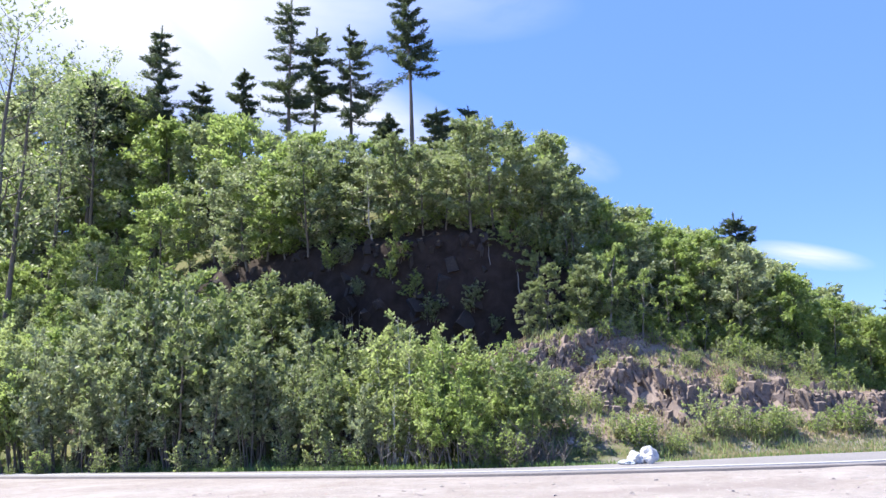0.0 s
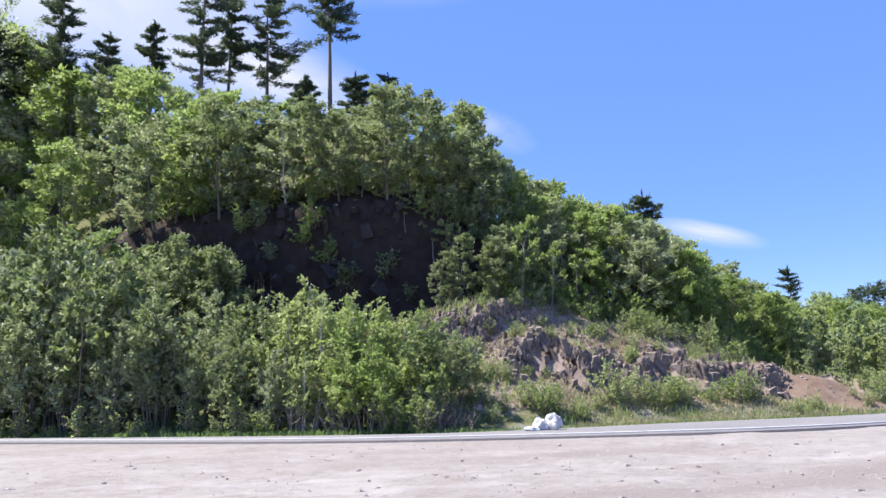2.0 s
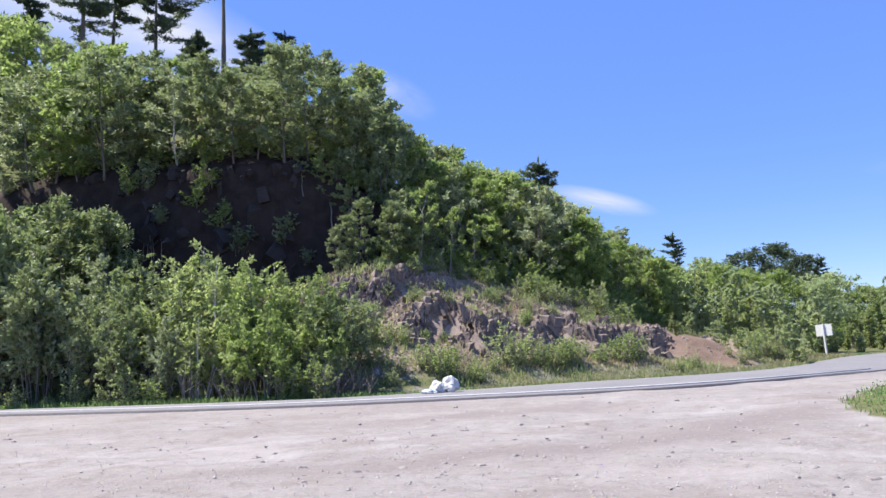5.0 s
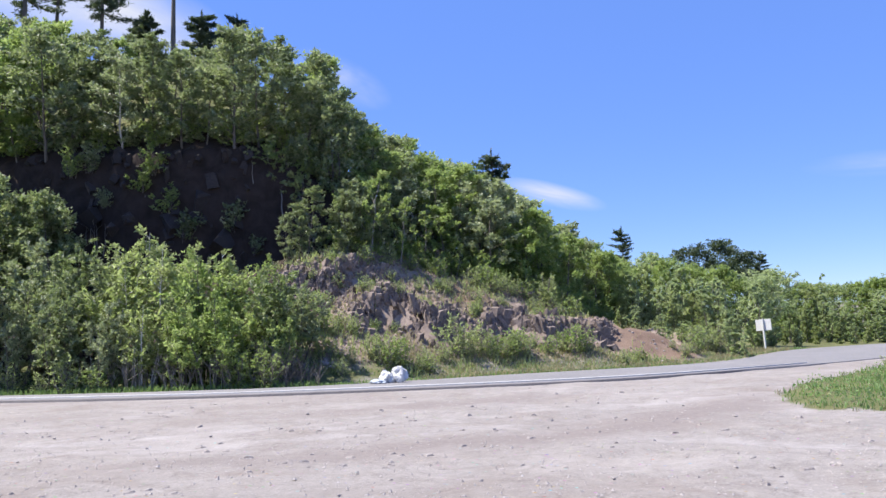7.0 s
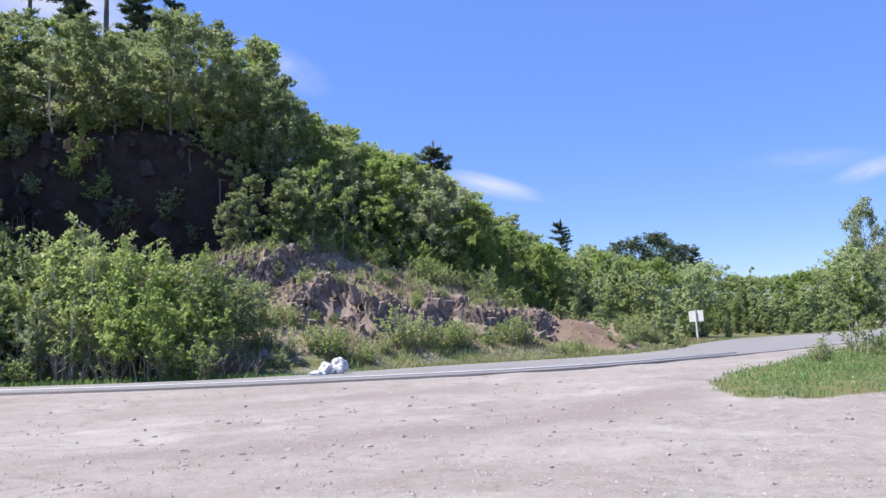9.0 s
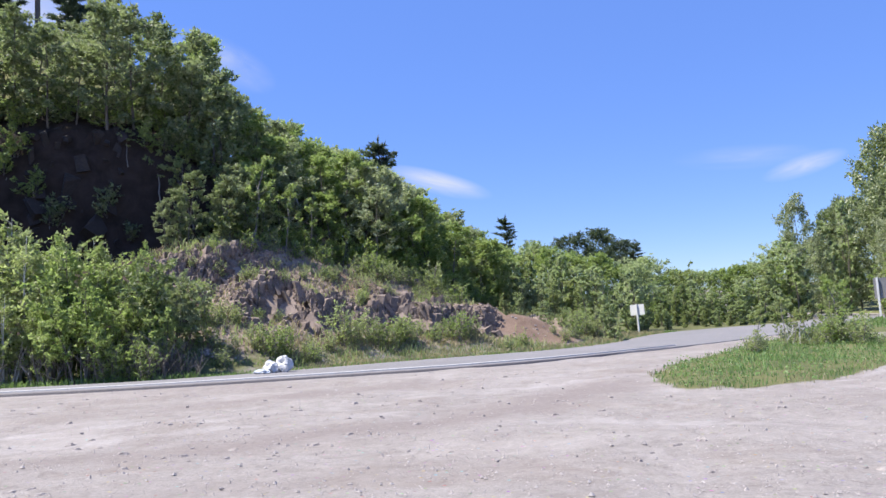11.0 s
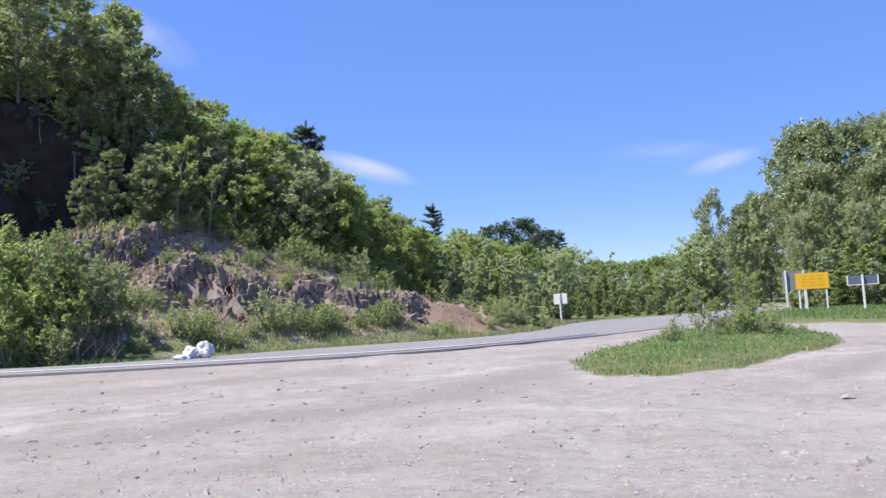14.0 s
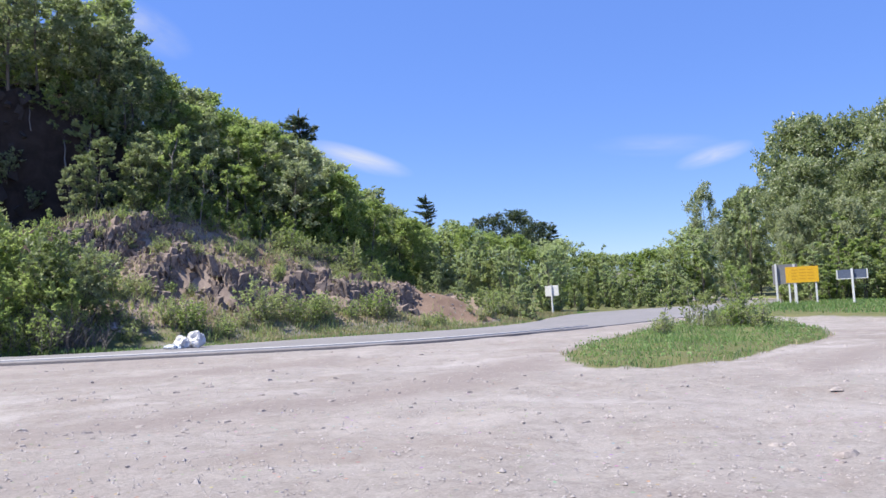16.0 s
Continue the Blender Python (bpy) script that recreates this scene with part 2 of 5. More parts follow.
class Bag:
    """Collects vertices and faces."""

    def __init__(self):
        self.v, self.f, self.n = [], [], 0

    def put(self, V, F):
        self.v.append(np.asarray(V, float))
        self.f.extend((np.asarray(F) + self.n).tolist())
        self.n += len(V)

    def tube(self, pts, radii, sides=6):
        pts, k = np.asarray(pts, float), len(pts)
        ang = np.arange(sides) * 2 * math.pi / sides
        d = np.gradient(pts, axis=0)
        d /= np.linalg.norm(d, axis=1, keepdims=True) + 1e-9
        ref = np.where(np.abs(d[:, 2:3]) > 0.9, [[1.0, 0, 0]], [[0, 0, 1.0]])
        u = np.cross(d, ref)
        u /= np.linalg.norm(u, axis=1, keepdims=True) + 1e-9
        w = np.cross(d, u)
        r = np.asarray(radii, float)[:, None, None]
        V = pts[:, None] + r * (u[:, None] * np.cos(ang)[None, :, None] + w[:, None] * np.sin(ang)[None, :, None])
        F = [(i * sides + j, i * sides + (j + 1) % sides, (i + 1) * sides + (j + 1) % sides, (i + 1) * sides + j)
             for i in range(k - 1) for j in range(sides)]
        self.put(V.reshape(-1, 3), F)

    def leaves(self, c, size, rng, out=None, slim=0.34, lift=0.6, rise=0.9):
        """Pointed leaf blades at the places c; out: the way they tend to face."""
        n = len(c)
        a = rng.normal(size=(n, 3))
        if out is not None:
            a = a + 0.8 * out
        a[:, 2] += lift
        a /= np.linalg.norm(a, axis=1, keepdims=True)
        b = rng.normal(size=(n, 3)) + (0, 0, rise)
        b -= a * np.sum(a * b, axis=1, keepdims=True)
        b /= np.linalg.norm(b, axis=1, keepdims=True) + 1e-9
        w = np.cross(a, b)
        s = (size * rng.uniform(0.6, 1.35, n))[:, None]
        V = np.stack([c - b * s * 0.5, c + w * s * slim + a * s * 0.08, c + b * s * 0.55, c - w * s * slim + a * s * 0.08], 1)
        self.put(V.reshape(-1, 3), np.arange(4 * n).reshape(n, 4))

    def tufts(self, c, way, n, size, rng, long=0.4, wide=0.14, slim=0.34, lift=0.55):
        """Sprays of n small leaves each along twig ends at c that point along way."""
        m = len(c)
        q = rng.uniform(0, 1, (m, n, 1))
        p = c[:, None] + way[:, None] * long * q + rng.normal(size=(m, n, 3)) * wide * (1.1 - 0.7 * q)
        p = p.reshape(-1, 3)
        b = np.repeat(way, n, 0) * 0.6 + rng.normal(size=(m * n, 3)) * 0.62
        b /= np.linalg.norm(b, axis=1, keepdims=True) + 1e-9
        a = rng.normal(size=(m * n, 3)) * 0.7 + np.repeat(way, n, 0) * 0.25
        a[:, 2] += lift
        w = np.cross(a, b)
        w /= np.linalg.norm(w, axis=1, keepdims=True) + 1e-9
        s = (size * rng.uniform(0.6, 1.35, m * n))[:, None]
        V = np.stack([p - w * s * slim, p + w * s * slim, p + b * s], 1)
        self.put(V.reshape(-1, 3), np.arange(3 * m * n).reshape(-1, 3))

    def needles(self, c, way, length, width, rng):
        """Thin blades at the places c that lie roughly along the ways given."""
        n = len(c)
        d = way + rng.normal(size=(n, 3)) * 0.55
        d /= np.linalg.norm(d, axis=1, keepdims=True)
        w = np.cross(d, rng.normal(size=(n, 3)))
        w /= np.linalg.norm(w, axis=1, keepdims=True) + 1e-9
        ln = (length * rng.uniform(0.6, 1.3, n))[:, None]
        V = np.stack([c - d * ln * 0.4, c + w * width, c + d * ln * 0.6, c - w * width], 1)
        self.put(V.reshape(-1, 3), np.arange(4 * n).reshape(n, 4))

    def make(self, name, material, parent=None, label="", smooth=False):
        return mesh_object(name, np.concatenate(self.v), self.f, material, parent, label, smooth)


def wander(rng, start, end, n, amount):
    p = np.linspace(start, end, n)
    k = rng.normal(size=(n, 3)) * amount
    k[0] = 0
    k[:, 2] *= 0.3
    return p + np.cumsum(k, 0) * 0.5


def broadleaf(name, rng, height=9.0, spread=2.2, base=0.22, limbs=20, sprays=9, per=22, size=0.19, bark=None, leaf=None, tip=1.0, up=0.0):
    """A leaf tree: tapered trunk with limbs, each limb ending in leafy sprays with gaps between."""
    top = new(name)
    wood, crown = Bag(), Bag()
    trunk = wander(rng, (0, 0, -0.3), (rng.normal() * 0.4, rng.normal() * 0.4, height * 0.93), 8, 0.12)
    r0 = 0.009 * height + 0.02
    wood.tube(trunk, np.linspace(r0, 0.015, 8), 6)
    at, ways = [], []

    def reach(t):
        q = min(max((t - base) / (1 - base), 0), 1)
        return spread * (max(0.0, math.sin(math.pi * q ** 0.75)) ** 0.7 * 0.9 + 0.12) * (1 - 0.38 * q * q * tip)

    for i in range(limbs):
        t = base * 0.9 + (0.97 - base) * (i + rng.uniform(0, 1)) / limbs
        o = np.array([np.interp(t * height, trunk[:, 2], trunk[:, k]) for k in range(3)])
        o[2] = t * height
        a, ln = i * 2.4 + rng.uniform(-0.6, 0.6), reach(t) * rng.uniform(0.65, 1.2)
        e = o + np.array([math.cos(a) * ln, math.sin(a) * ln, ln * (rng.uniform(0.3, 0.9) + up)])
        path = wander(rng, o, e, 4, 0.05 * ln)
        wood.tube(path, np.linspace(r0 * 0.35 * (1.1 - t), 0.008, 4), 4)
        for _ in range(sprays):
            q = rng.uniform(0.55, 1.06)
            d = (e - o) / (ln + 1e-6) * 0.7 + rng.normal(size=3) * 0.55 + (0, 0, 0.55)
            at.append(o + (e - o) * q + rng.normal(size=3) * 0.10 * spread * (1, 1, 0.55))
            ways.append(d / np.linalg.norm(d))
    for _ in range(sprays):
        d = rng.normal(size=3) * 0.45 + (0, 0, 1)
        at.append(trunk[-1] + rng.normal(size=3) * 0.09 * spread - (0, 0, 0.03 * height))
        ways.append(d / np.linalg.norm(d))
    crown.tufts(np.array(at), np.array(ways), per, size, rng, 0.26 * spread, 0.07 * spread)
    wood.make("trunk", bark or M_BARK, top, smooth=True)
    crown.make("crown", leaf or M_LEAF, top)
    return top


def thicket_shrub(name, rng, height=7.0, spread=2.2, stems=8, per=620, size=0.13, bark=None, leaf=None, low=0.12):
    """A shrub of many upright stems, leafy to the tips and thin near the ground."""
    top = new(name)
    crown = Bag()
    for i in range(stems):
        wood = Bag()
        a, rr = rng.uniform(0, 2 * math.pi), spread * rng.uniform(0.05, 0.9)
        h = height * rng.uniform(0.6, 1.0) * (1 - 0.35 * (rr / spread) ** 2)
        e = np.array([math.cos(a) * rr, math.sin(a) * rr, h])
        path = wander(rng, np.array([math.cos(a) * rr * 0.35, math.sin(a) * rr * 0.35, -0.25]), e, 7, 0.06 * height * 0.3)
        wood.tube(path, np.linspace(0.011 * height * rng.uniform(0.5, 0.8), 0.006, 7), 5)
        twigs = []
        for k in range(12):
            t = low + (1 - low) * (k + rng.uniform(0, 1)) / 12
            o = np.array([np.interp(t, np.linspace(0, 1, 7), path[:, m]) for m in range(3)])
            b, ln = rng.uniform(0, 6.28), spread * 0.42 * (1.15 - 0.75 * t) * rng.uniform(0.6, 1.3)
            f = o + np.array([math.cos(b) * ln, math.sin(b) * ln, ln * rng.uniform(0.3, 1.0)])
            wood.tube([o, f], [0.012, 0.004], 3)
            twigs.append((o, f))
        o, f = (np.array(k) for k in zip(*twigs))
        ln = np.linalg.norm(f - o, axis=1, keepdims=True)
        way = (f - o) / ln
        n = per // (2 * len(twigs))
        for q in (0.3, 0.75):
            d = way + rng.normal(size=way.shape) * 0.35 + (0, 0, 0.3)
            d /= np.linalg.norm(d, axis=1, keepdims=True)
            crown.tufts(o + (f - o) * q, d, n, size, rng, 0.20 * spread, 0.042 * spread)
        wood.make("stem", bark or M_BARK, top, smooth=True)
    crown.make("foliage", leaf or M_LEAF, top)
    return top


def pine(name, rng, height=20.0, bare=0.45, spread=2.6, whorls=14, droop=0.1, dense=1.0, lean=0.0):
    """A tall conifer: bare lower trunk, uneven whorls of boughs with tufts of needles."""
    top = new(name)
    wood, needles = Bag(), Bag()
    trunk = wander(rng, (0, 0, -0.4), (lean, rng.normal() * 0.2, height), 9, 0.05)
    wood.tube(trunk, np.linspace(0.012 * height + 0.03, 0.02, 9), 7)
    for i in range(whorls):
        t = bare + (1 - bare) * (i + rng.uniform(-0.3, 0.3)) / whorls
        q = max(0.0, (t - bare) / (1 - bare))
        full = rng.uniform(0.5, 1.35)
        for j in range(rng.integers(4, 7)):
            a = rng.uniform(0, 2 * math.pi)
            ln = spread * full * rng.uniform(0.45, 1.05) * (1.06 - 0.8 * q ** 1.8) + 0.25
            o = np.array([np.interp(t * height, trunk[:, 2], trunk[:, 0]), np.interp(t * height, trunk[:, 2], trunk[:, 1]), t * height + rng.normal() * 0.15])
            e = o + np.array([math.cos(a) * ln, math.sin(a) * ln, ln * (rng.uniform(0.0, 0.4) - droop)])
            m = (o + e) / 2 + (0, 0, -0.10 * ln)
            wood.tube([o, m, e], [0.045, 0.03, 0.012], 4)
            n = int(92 * dense * (0.25 + ln / spread))
            k = rng.uniform(0.2, 1.05, (n, 1))
            pts = np.where(k < 0.5, o + (m - o) * 2 * k, m + (e - m) * (2 * k - 1)) + rng.normal(size=(n, 3)) * np.array([0.16, 0.16, 0.085]) * (0.4 + ln * 0.38 * np.sin(np.pi * np.clip(k, 0, 1) * 0.8))
            side = rng.normal(size=(n, 3)) * (0.7, 0.7, 0.1) + (0, 0, 0.3)
            needles.needles(pts, np.tile((e - o) / ln, (n, 1)) + side, 0.48, 0.045, rng)
    for k in range(60):
        needles.needles(trunk[-1:] - (0, 0, rng.uniform(-0.3, 1.0)), rng.normal(size=(1, 3)) * 0.5 + (0, 0, 1), 0.4, 0.04, rng)
    wood.make("trunk", M_BARK, top, smooth=True)
    needles.make("crown", M_NEEDLE, top)
    return top


# ---- the lie of the land ----
FAR_EDGE = ((-120, 96), (-60, 62), (-30, 43.5), (-21, 37.6), (-8.6, 30.9), (0, 27.0), (5, 26.0), (9.5, 27.4), (14, 28.0), (18, 28.0), (22, 29.3), (25, 31.0), (30, 35.7),
            (36, 40.2), (45, 43.0), (55, 45.6), (62, 49), (70, 55), (80, 68), (110, 125))
NEAR_EDGE = ((-120, 90), (-60, 57), (-30, 40), (-18.7, 33.6), (-7.7, 27.8), (0, 23.9), (6.4, 22.7), (10, 22.2), (13.8, 22.0), (20.8, 23.9), (27.8, 26.2), (36, 29.8),
             (45, 34.4), (55, 38.6), (64, 43), (73, 49), (84, 62), (114, 119))


def smooth_line(table, x):
    """The line of a table, with its corners rounded."""
    x = np.asarray(x, float)
    xs, ys = zip(*table)
    return sum(np.interp(x + d, xs, ys) for d in (-3, -1.5, 0, 1.5, 3)) / 5


def step(a, b, v):
    q = np.clip((np.asarray(v, float) - a) / (b - a), 0, 1)
    return q * q * (3 - 2 * q)


def ripple(x, y, k, seed):
    """Smooth unevenness between -1 and 1."""
    return (np.sin(x * k + seed) * np.cos(y * k * 1.13 + seed * 2.1) + 0.6 * np.sin(x * k * 2.3 + y * k * 1.7 + seed * 3.7)
            + 0.35 * np.sin(x * k * 4.9 - y * k * 4.1 + seed * 5.3)) / 1.95


BENCH = ((-60, 5.0), (-20, 5.0), (-14, 3.6), (0.5, 3.6), (4.5, 6.1), (6, 6.7), (8.6, 6.0), (11, 5.3), (15, 4.6), (19.5, 3.3), (23, 2.4), (26, 1.6), (30, 0.7), (34, 0))
CLIFF = ((-60, 2.0), (-22, 2.5), (-15, 7.2), (2.2, 7.2), (5.6, 3.4), (10, 1.6), (20, 0.8), (28, 0))
RIDGE = ((-120, 22), (-60, 24), (2, 24), (9, 17.2), (15, 12.2), (22, 6.2), (28, 1.4), (34, 0))


def risers(x):
    """Where the two rock ledges cross the slope: their distances from the road, and how strong they are."""
    low = 4.9 + 1.1 * np.exp(-((x - 7.2) / 2.0) ** 2) + 0.9 * np.exp(-((x - 13.6) / 1.6) ** 2) + 0.35 * np.sin(x * 2.3 + 1)
    high = 8.6 + 0.6 * np.sin(x * 0.7 + 2) + 0.3 * np.sin(x * 1.9)
    return low, high, step(5.5, 7.5, x) * (1 - 0.8 * np.exp(-((x - 11.9) / 0.9) ** 2)) * (1 - step(18.6, 20.0, x)), step(2.5, 4.0, x) * (1 - step(7.0, 9.5, x))


def terrace(x, y, s):
    """The share of the slope's height reached, with two steep ledges."""
    u = np.clip((s - 1.5) / 10, 0, 1)
    low, high, a, b = risers(x)
    inside = np.clip(u * 8, 0, 1) * np.clip((1 - u) * 8, 0, 1)
    return u + inside * (a * 0.26 * (step(low - 0.4, low + 0.4, s) - step(low - 3.2, low + 3.2, s)) + b * 0.20 * (step(high - 0.4, high + 0.4, s) - step(high - 3.0, high + 3.0, s)))


def verge_right(x, y):
    """The grass beyond the side road, where the boards stand."""
    return step(-0.6, 0.6, (x - 32.0) * 0.80 + (y - 20.0) * 0.25 - 0.5) * step(0.5, -0.5, y - smooth_line(NEAR_EDGE, x) + 1.2)


def land(x, y):
    """Height of the ground."""
    x, y = np.asarray(x, float), np.asarray(y, float)
    s = y - smooth_line(FAR_EDGE, x)
    b, c, a = (smooth_line(k, x) for k in (BENCH, CLIFF, RIDGE))
    wob = 0.6 * ripple(x, y, 0.35, 2.0) + 2.0 * np.exp(-(((x + 2) / 11) ** 4))
    dip = 1 - 0.9 * np.exp(-(((x - 23.7) / 4.0) ** 4) - (np.maximum(s - 2, 0) / 7.0) ** 4)
    z = b * dip * terrace(x, y, s) + c * step(12.5 + wob, 13.5 + wob, s) + np.maximum(a - b - c, 0) * np.clip((s - 14) / 20, 0, 1) + 0.12 * np.clip(s - 34, 0, 40) * (a > 0.5)
    rough = np.clip((s - 1.5) / 6, 0, 1) * np.clip(a / 4, 0.05, 1)
    z = z + rough * (0.35 * ripple(x, y, 0.8, 1.0) + 0.16 * ripple(x, y, 2.1, 4.0))
    lot = 1 - np.clip((s + 7) / 3, 0, 1)
    z = z + lot * (0.06 * ripple(x, y, 0.55, 3.0) + 0.034 * ripple(x, y, 1.9, 5.0) + 0.05 * step(6, 9, x) * (1 - step(11, 13, x)) * ripple(x, y, 1.5, 9.0)) * step(2, 6, np.hypot(x, y))
    z = z + 5.0 * step(112, 160, np.hypot(x, y)) * step(20, 40, x)
    mound = np.exp(-(((x - 21.1) / 2.5) ** 2 + ((y - 34.0) / 2.0) ** 2) ** 1.3)
    return z + 0.28 * verge_right(x, y) + 1.25 * mound * (1 + 0.14 * ripple(x, y, 1.7, 7.0) + 0.03 * ripple(x, y, 4.1, 2.0)) + 1.15 * np.exp(-(((x - 25.4) / 3.2) ** 2 + ((y - 37.6) / 2.0) ** 2) ** 1.5)


def ground_z(x, y):
    return float(land(x, y))


def stretched(a, b, stepsize, far):
    core = np.arange(a, b + stepsize / 2, stepsize)
    tail = stepsize * 1.35 ** np.arange(1, 40)
    tail = np.cumsum(tail)
    tail = tail[tail < far]
    return np.concatenate([a - tail[::-1], core, b + tail])


ISLAND = ((11.4, 13.2), (11.0, 12.0), (11.6, 11.0), (13.6, 10.8), (17.5, 12.0), (22.4, 13.6), (26.0, 16.2), (29.7, 20), (33.5, 24.5), (35.5, 28.2),
          (30.0, 25.8), (24.4, 22.5), (18.9, 19.2), (15.4, 17.2), (12.6, 14.9))


def in_outline(x, y, outline, grow=0.0):
    """True inside the outline; x and y are arrays."""
    x, y = np.asarray(x, float), np.asarray(y, float)
    inside = np.zeros(x.shape, bool)
    n = len(outline)
    for i in range(n):
        (x0, y0), (x1, y1) = outline[i], outline[(i + 1) % n]
        cross = ((y0 > y) != (y1 > y)) & (x < (x1 - x0) * (y - y0) / (y1 - y0 + 1e-12) + x0)
        inside ^= cross
    return inside


def edge_distance(x, y, outline):
    """Distance to the outline."""
    best = np.full(np.shape(x), 1e9)
    for i in range(len(outline)):
        p, q = np.array(outline[i]), np.array(outline[(i + 1) % len(outline)])
        d = q - p
        t = np.clip(((x - p[0]) * d[0] + (y - p[1]) * d[1]) / (d @ d), 0, 1)
        best = np.minimum(best, np.hypot(x - p[0] - t * d[0], y - p[1] - t * d[1]))
    return best


def build_ground():
    xs, ys = stretched(-60, 100, 0.6, 2600), stretched(-12, 92, 0.75, 2600)
    ys = np.unique(np.concatenate([ys, np.arange(4, 24, 0.25), np.arange(37, 47, 0.3)]))
    X, Y = np.meshgrid(xs, ys)
    Z = land(X, Y)
    s = Y - smooth_line(FAR_EDGE, X)
    inside = in_outline(X, Y, ISLAND)
    dist = edge_distance(X, Y, ISLAND)
    Z = Z + np.where(inside, 0.10 * step(0, 1.0, dist), 0)
    nx, ny = len(xs), len(ys)
    i = np.arange(nx * ny).reshape(ny, nx)
    F = np.stack([i[:-1, :-1], i[:-1, 1:], i[1:, 1:], i[1:, :-1]], -1).reshape(-1, 4)
    ob = mesh_object("ground", np.stack([X, Y, Z], -1).reshape(-1, 3), F, M_GROUND, smooth=True)
    a = smooth_line(RIDGE, X)
    soil = step(1.0, 4.0, s)
    dirt = np.exp(-(((X - 21.1) / 3.1) ** 2 + ((Y - 33.6) / 2.6) ** 2) ** 2) + 0.75 * np.exp(-(((X - 12.6) / 1.5) ** 2 + ((s - 8.6) / 2.3) ** 2) ** 2)
    turf = step(0.3, 1.0, s) * (1 - step(2.0, 4.5, s)) + np.where(s > 4, 0.24 + 0.34 * ripple(X, Y, 0.5, 8.0), 0) * step(2, 5, s)
    turf = np.maximum(turf, step(12.5, 14, s))
    turf = np.maximum(turf, step(0.4, 1.2, s) * (1 - step(2, 4.5, X)))
    turf = turf * (1 - 0.45 * step(3, 6, X) * (1 - step(26, 30, X)) * (1 - step(11, 12.5, s)))
    turf = np.maximum(turf, step(30, 34, X) * step(0.3, 1.0, s))
    turf = np.maximum(turf, verge_right(X, Y))
    turf = np.maximum(turf, np.where(inside, step(0.0, 0.35, dist), 0)) * (1 - dirt)
    lot = (1 - step(-7, -5.5, s)) * (1 - inside)
    track = 0 * X
    for cx, cy, r, w in ((4.0, -30.0, 44.0, 0.5), (4.0, -30.0, 45.7, 0.45), (30.0, 46.0, 33.0, 0.5), (30.0, 46.0, 34.7, 0.5), (-14.0, -8.0, 27.5, 0.5), (-14.0, -8.0, 29.2, 0.4), (2.0, 62.0, 47.5, 0.45), (2.0, 62.0, 49.2, 0.5)):
        track = np.maximum(track, np.exp(-((np.hypot(X - cx, Y - cy) - r + 0.25 * ripple(X, Y, 0.5, cx)) / w) ** 2) * np.clip(0.75 + 0.6 * ripple(X, Y, 0.22, cy), 0, 1))
    # elongated patches of darker gravel on the lot
    dark_patch = np.exp(-(((X - 9.6) / 3.4) ** 2 + ((Y - 13.2 - 0.45 * (X - 9.6)) / 1.1) ** 2)) + 0.8 * np.exp(-(((X - 3.0) / 5.0) ** 2 + ((Y - 11.2) / 0.7) ** 2)) + 0.9 * np.exp(-(((X - 5.0) / 4.5) ** 2 + ((Y - 16.8 - 0.15 * X) / 0.9) ** 2)) + 0.8 * np.exp(-(((X - 16.0) / 5.0) ** 2 + ((Y - 9.6 - 0.3 * (X - 16)) / 0.6) ** 2)) + 0.8 * np.exp(-(((X + 2.0) / 4.0) ** 2 + ((Y - 8.0) / 0.6) ** 2))
    lip = np.where(inside, 0, np.exp(-(dist / 0.45) ** 2)) * np.clip(0.9 + 0.6 * ripple(X, Y, 0.8, 1.0), 0, 1)
    track, dark_patch = np.maximum(track, lip) * lot, dark_patch * lot
    # zone of the hillside cut that takes the painted shade
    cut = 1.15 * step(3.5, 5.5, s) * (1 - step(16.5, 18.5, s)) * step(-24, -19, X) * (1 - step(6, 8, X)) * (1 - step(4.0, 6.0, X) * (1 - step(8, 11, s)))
    for name, val in (("soil", soil), ("turf", turf), ("dirt", dirt), ("cut", cut), ("track", track), ("dark_patch", dark_patch)):
        at = ob.data.attributes.new(name, "FLOAT", "POINT")
        at.data.foreach_set("value", val.reshape(-1).astype(np.float32))
    return tagged(ob, "pinkish grey gravel lot rising to a wooded hillside", "ground", kind="structure")


def strip(name, lo, hi, z_lo, z_hi, material, x0, x1, dx, across=4):
    """A band of road between two lines, laid on the ground, with a crown and a lip."""
    xs = np.arange(x0, x1 + dx / 2, dx)
    a, b = lo(xs), hi(xs)
    q = np.linspace(0, 1, across + 1)
    V = [(x, a[i] + (b[i] - a[i]) * t, z_lo + (z_hi - z_lo) * math.sin(math.pi * min(max(t, 0), 1)) if 0 < t < 1 else z_lo) for i, x in enumerate(xs) for t in q]
    k = across + 1
    F = [(i * k + j, (i + 1) * k + j, (i + 1) * k + j + 1, i * k + j + 1) for i in range(len(xs) - 1) for j in range(across)]
    n = len(V)
    V += [(x, a[i] - 0.06, -0.06) for i, x in enumerate(xs)] + [(x, b[i] + 0.06, -0.06) for i, x in enumerate(xs)]
    m = len(xs)
    F += [(n + i, n + i + 1, (i + 1) * k, i * k) for i in range(m - 1)]
    F += [(i * k + across, (i + 1) * k + across, n + m + i + 1, n + m + i) for i in range(m - 1)]
    return mesh_object(name, V, F, material, smooth=False)


def near(x):
    return smooth_line(NEAR_EDGE, x)


def far(x):
    return smooth_line(FAR_EDGE, x)


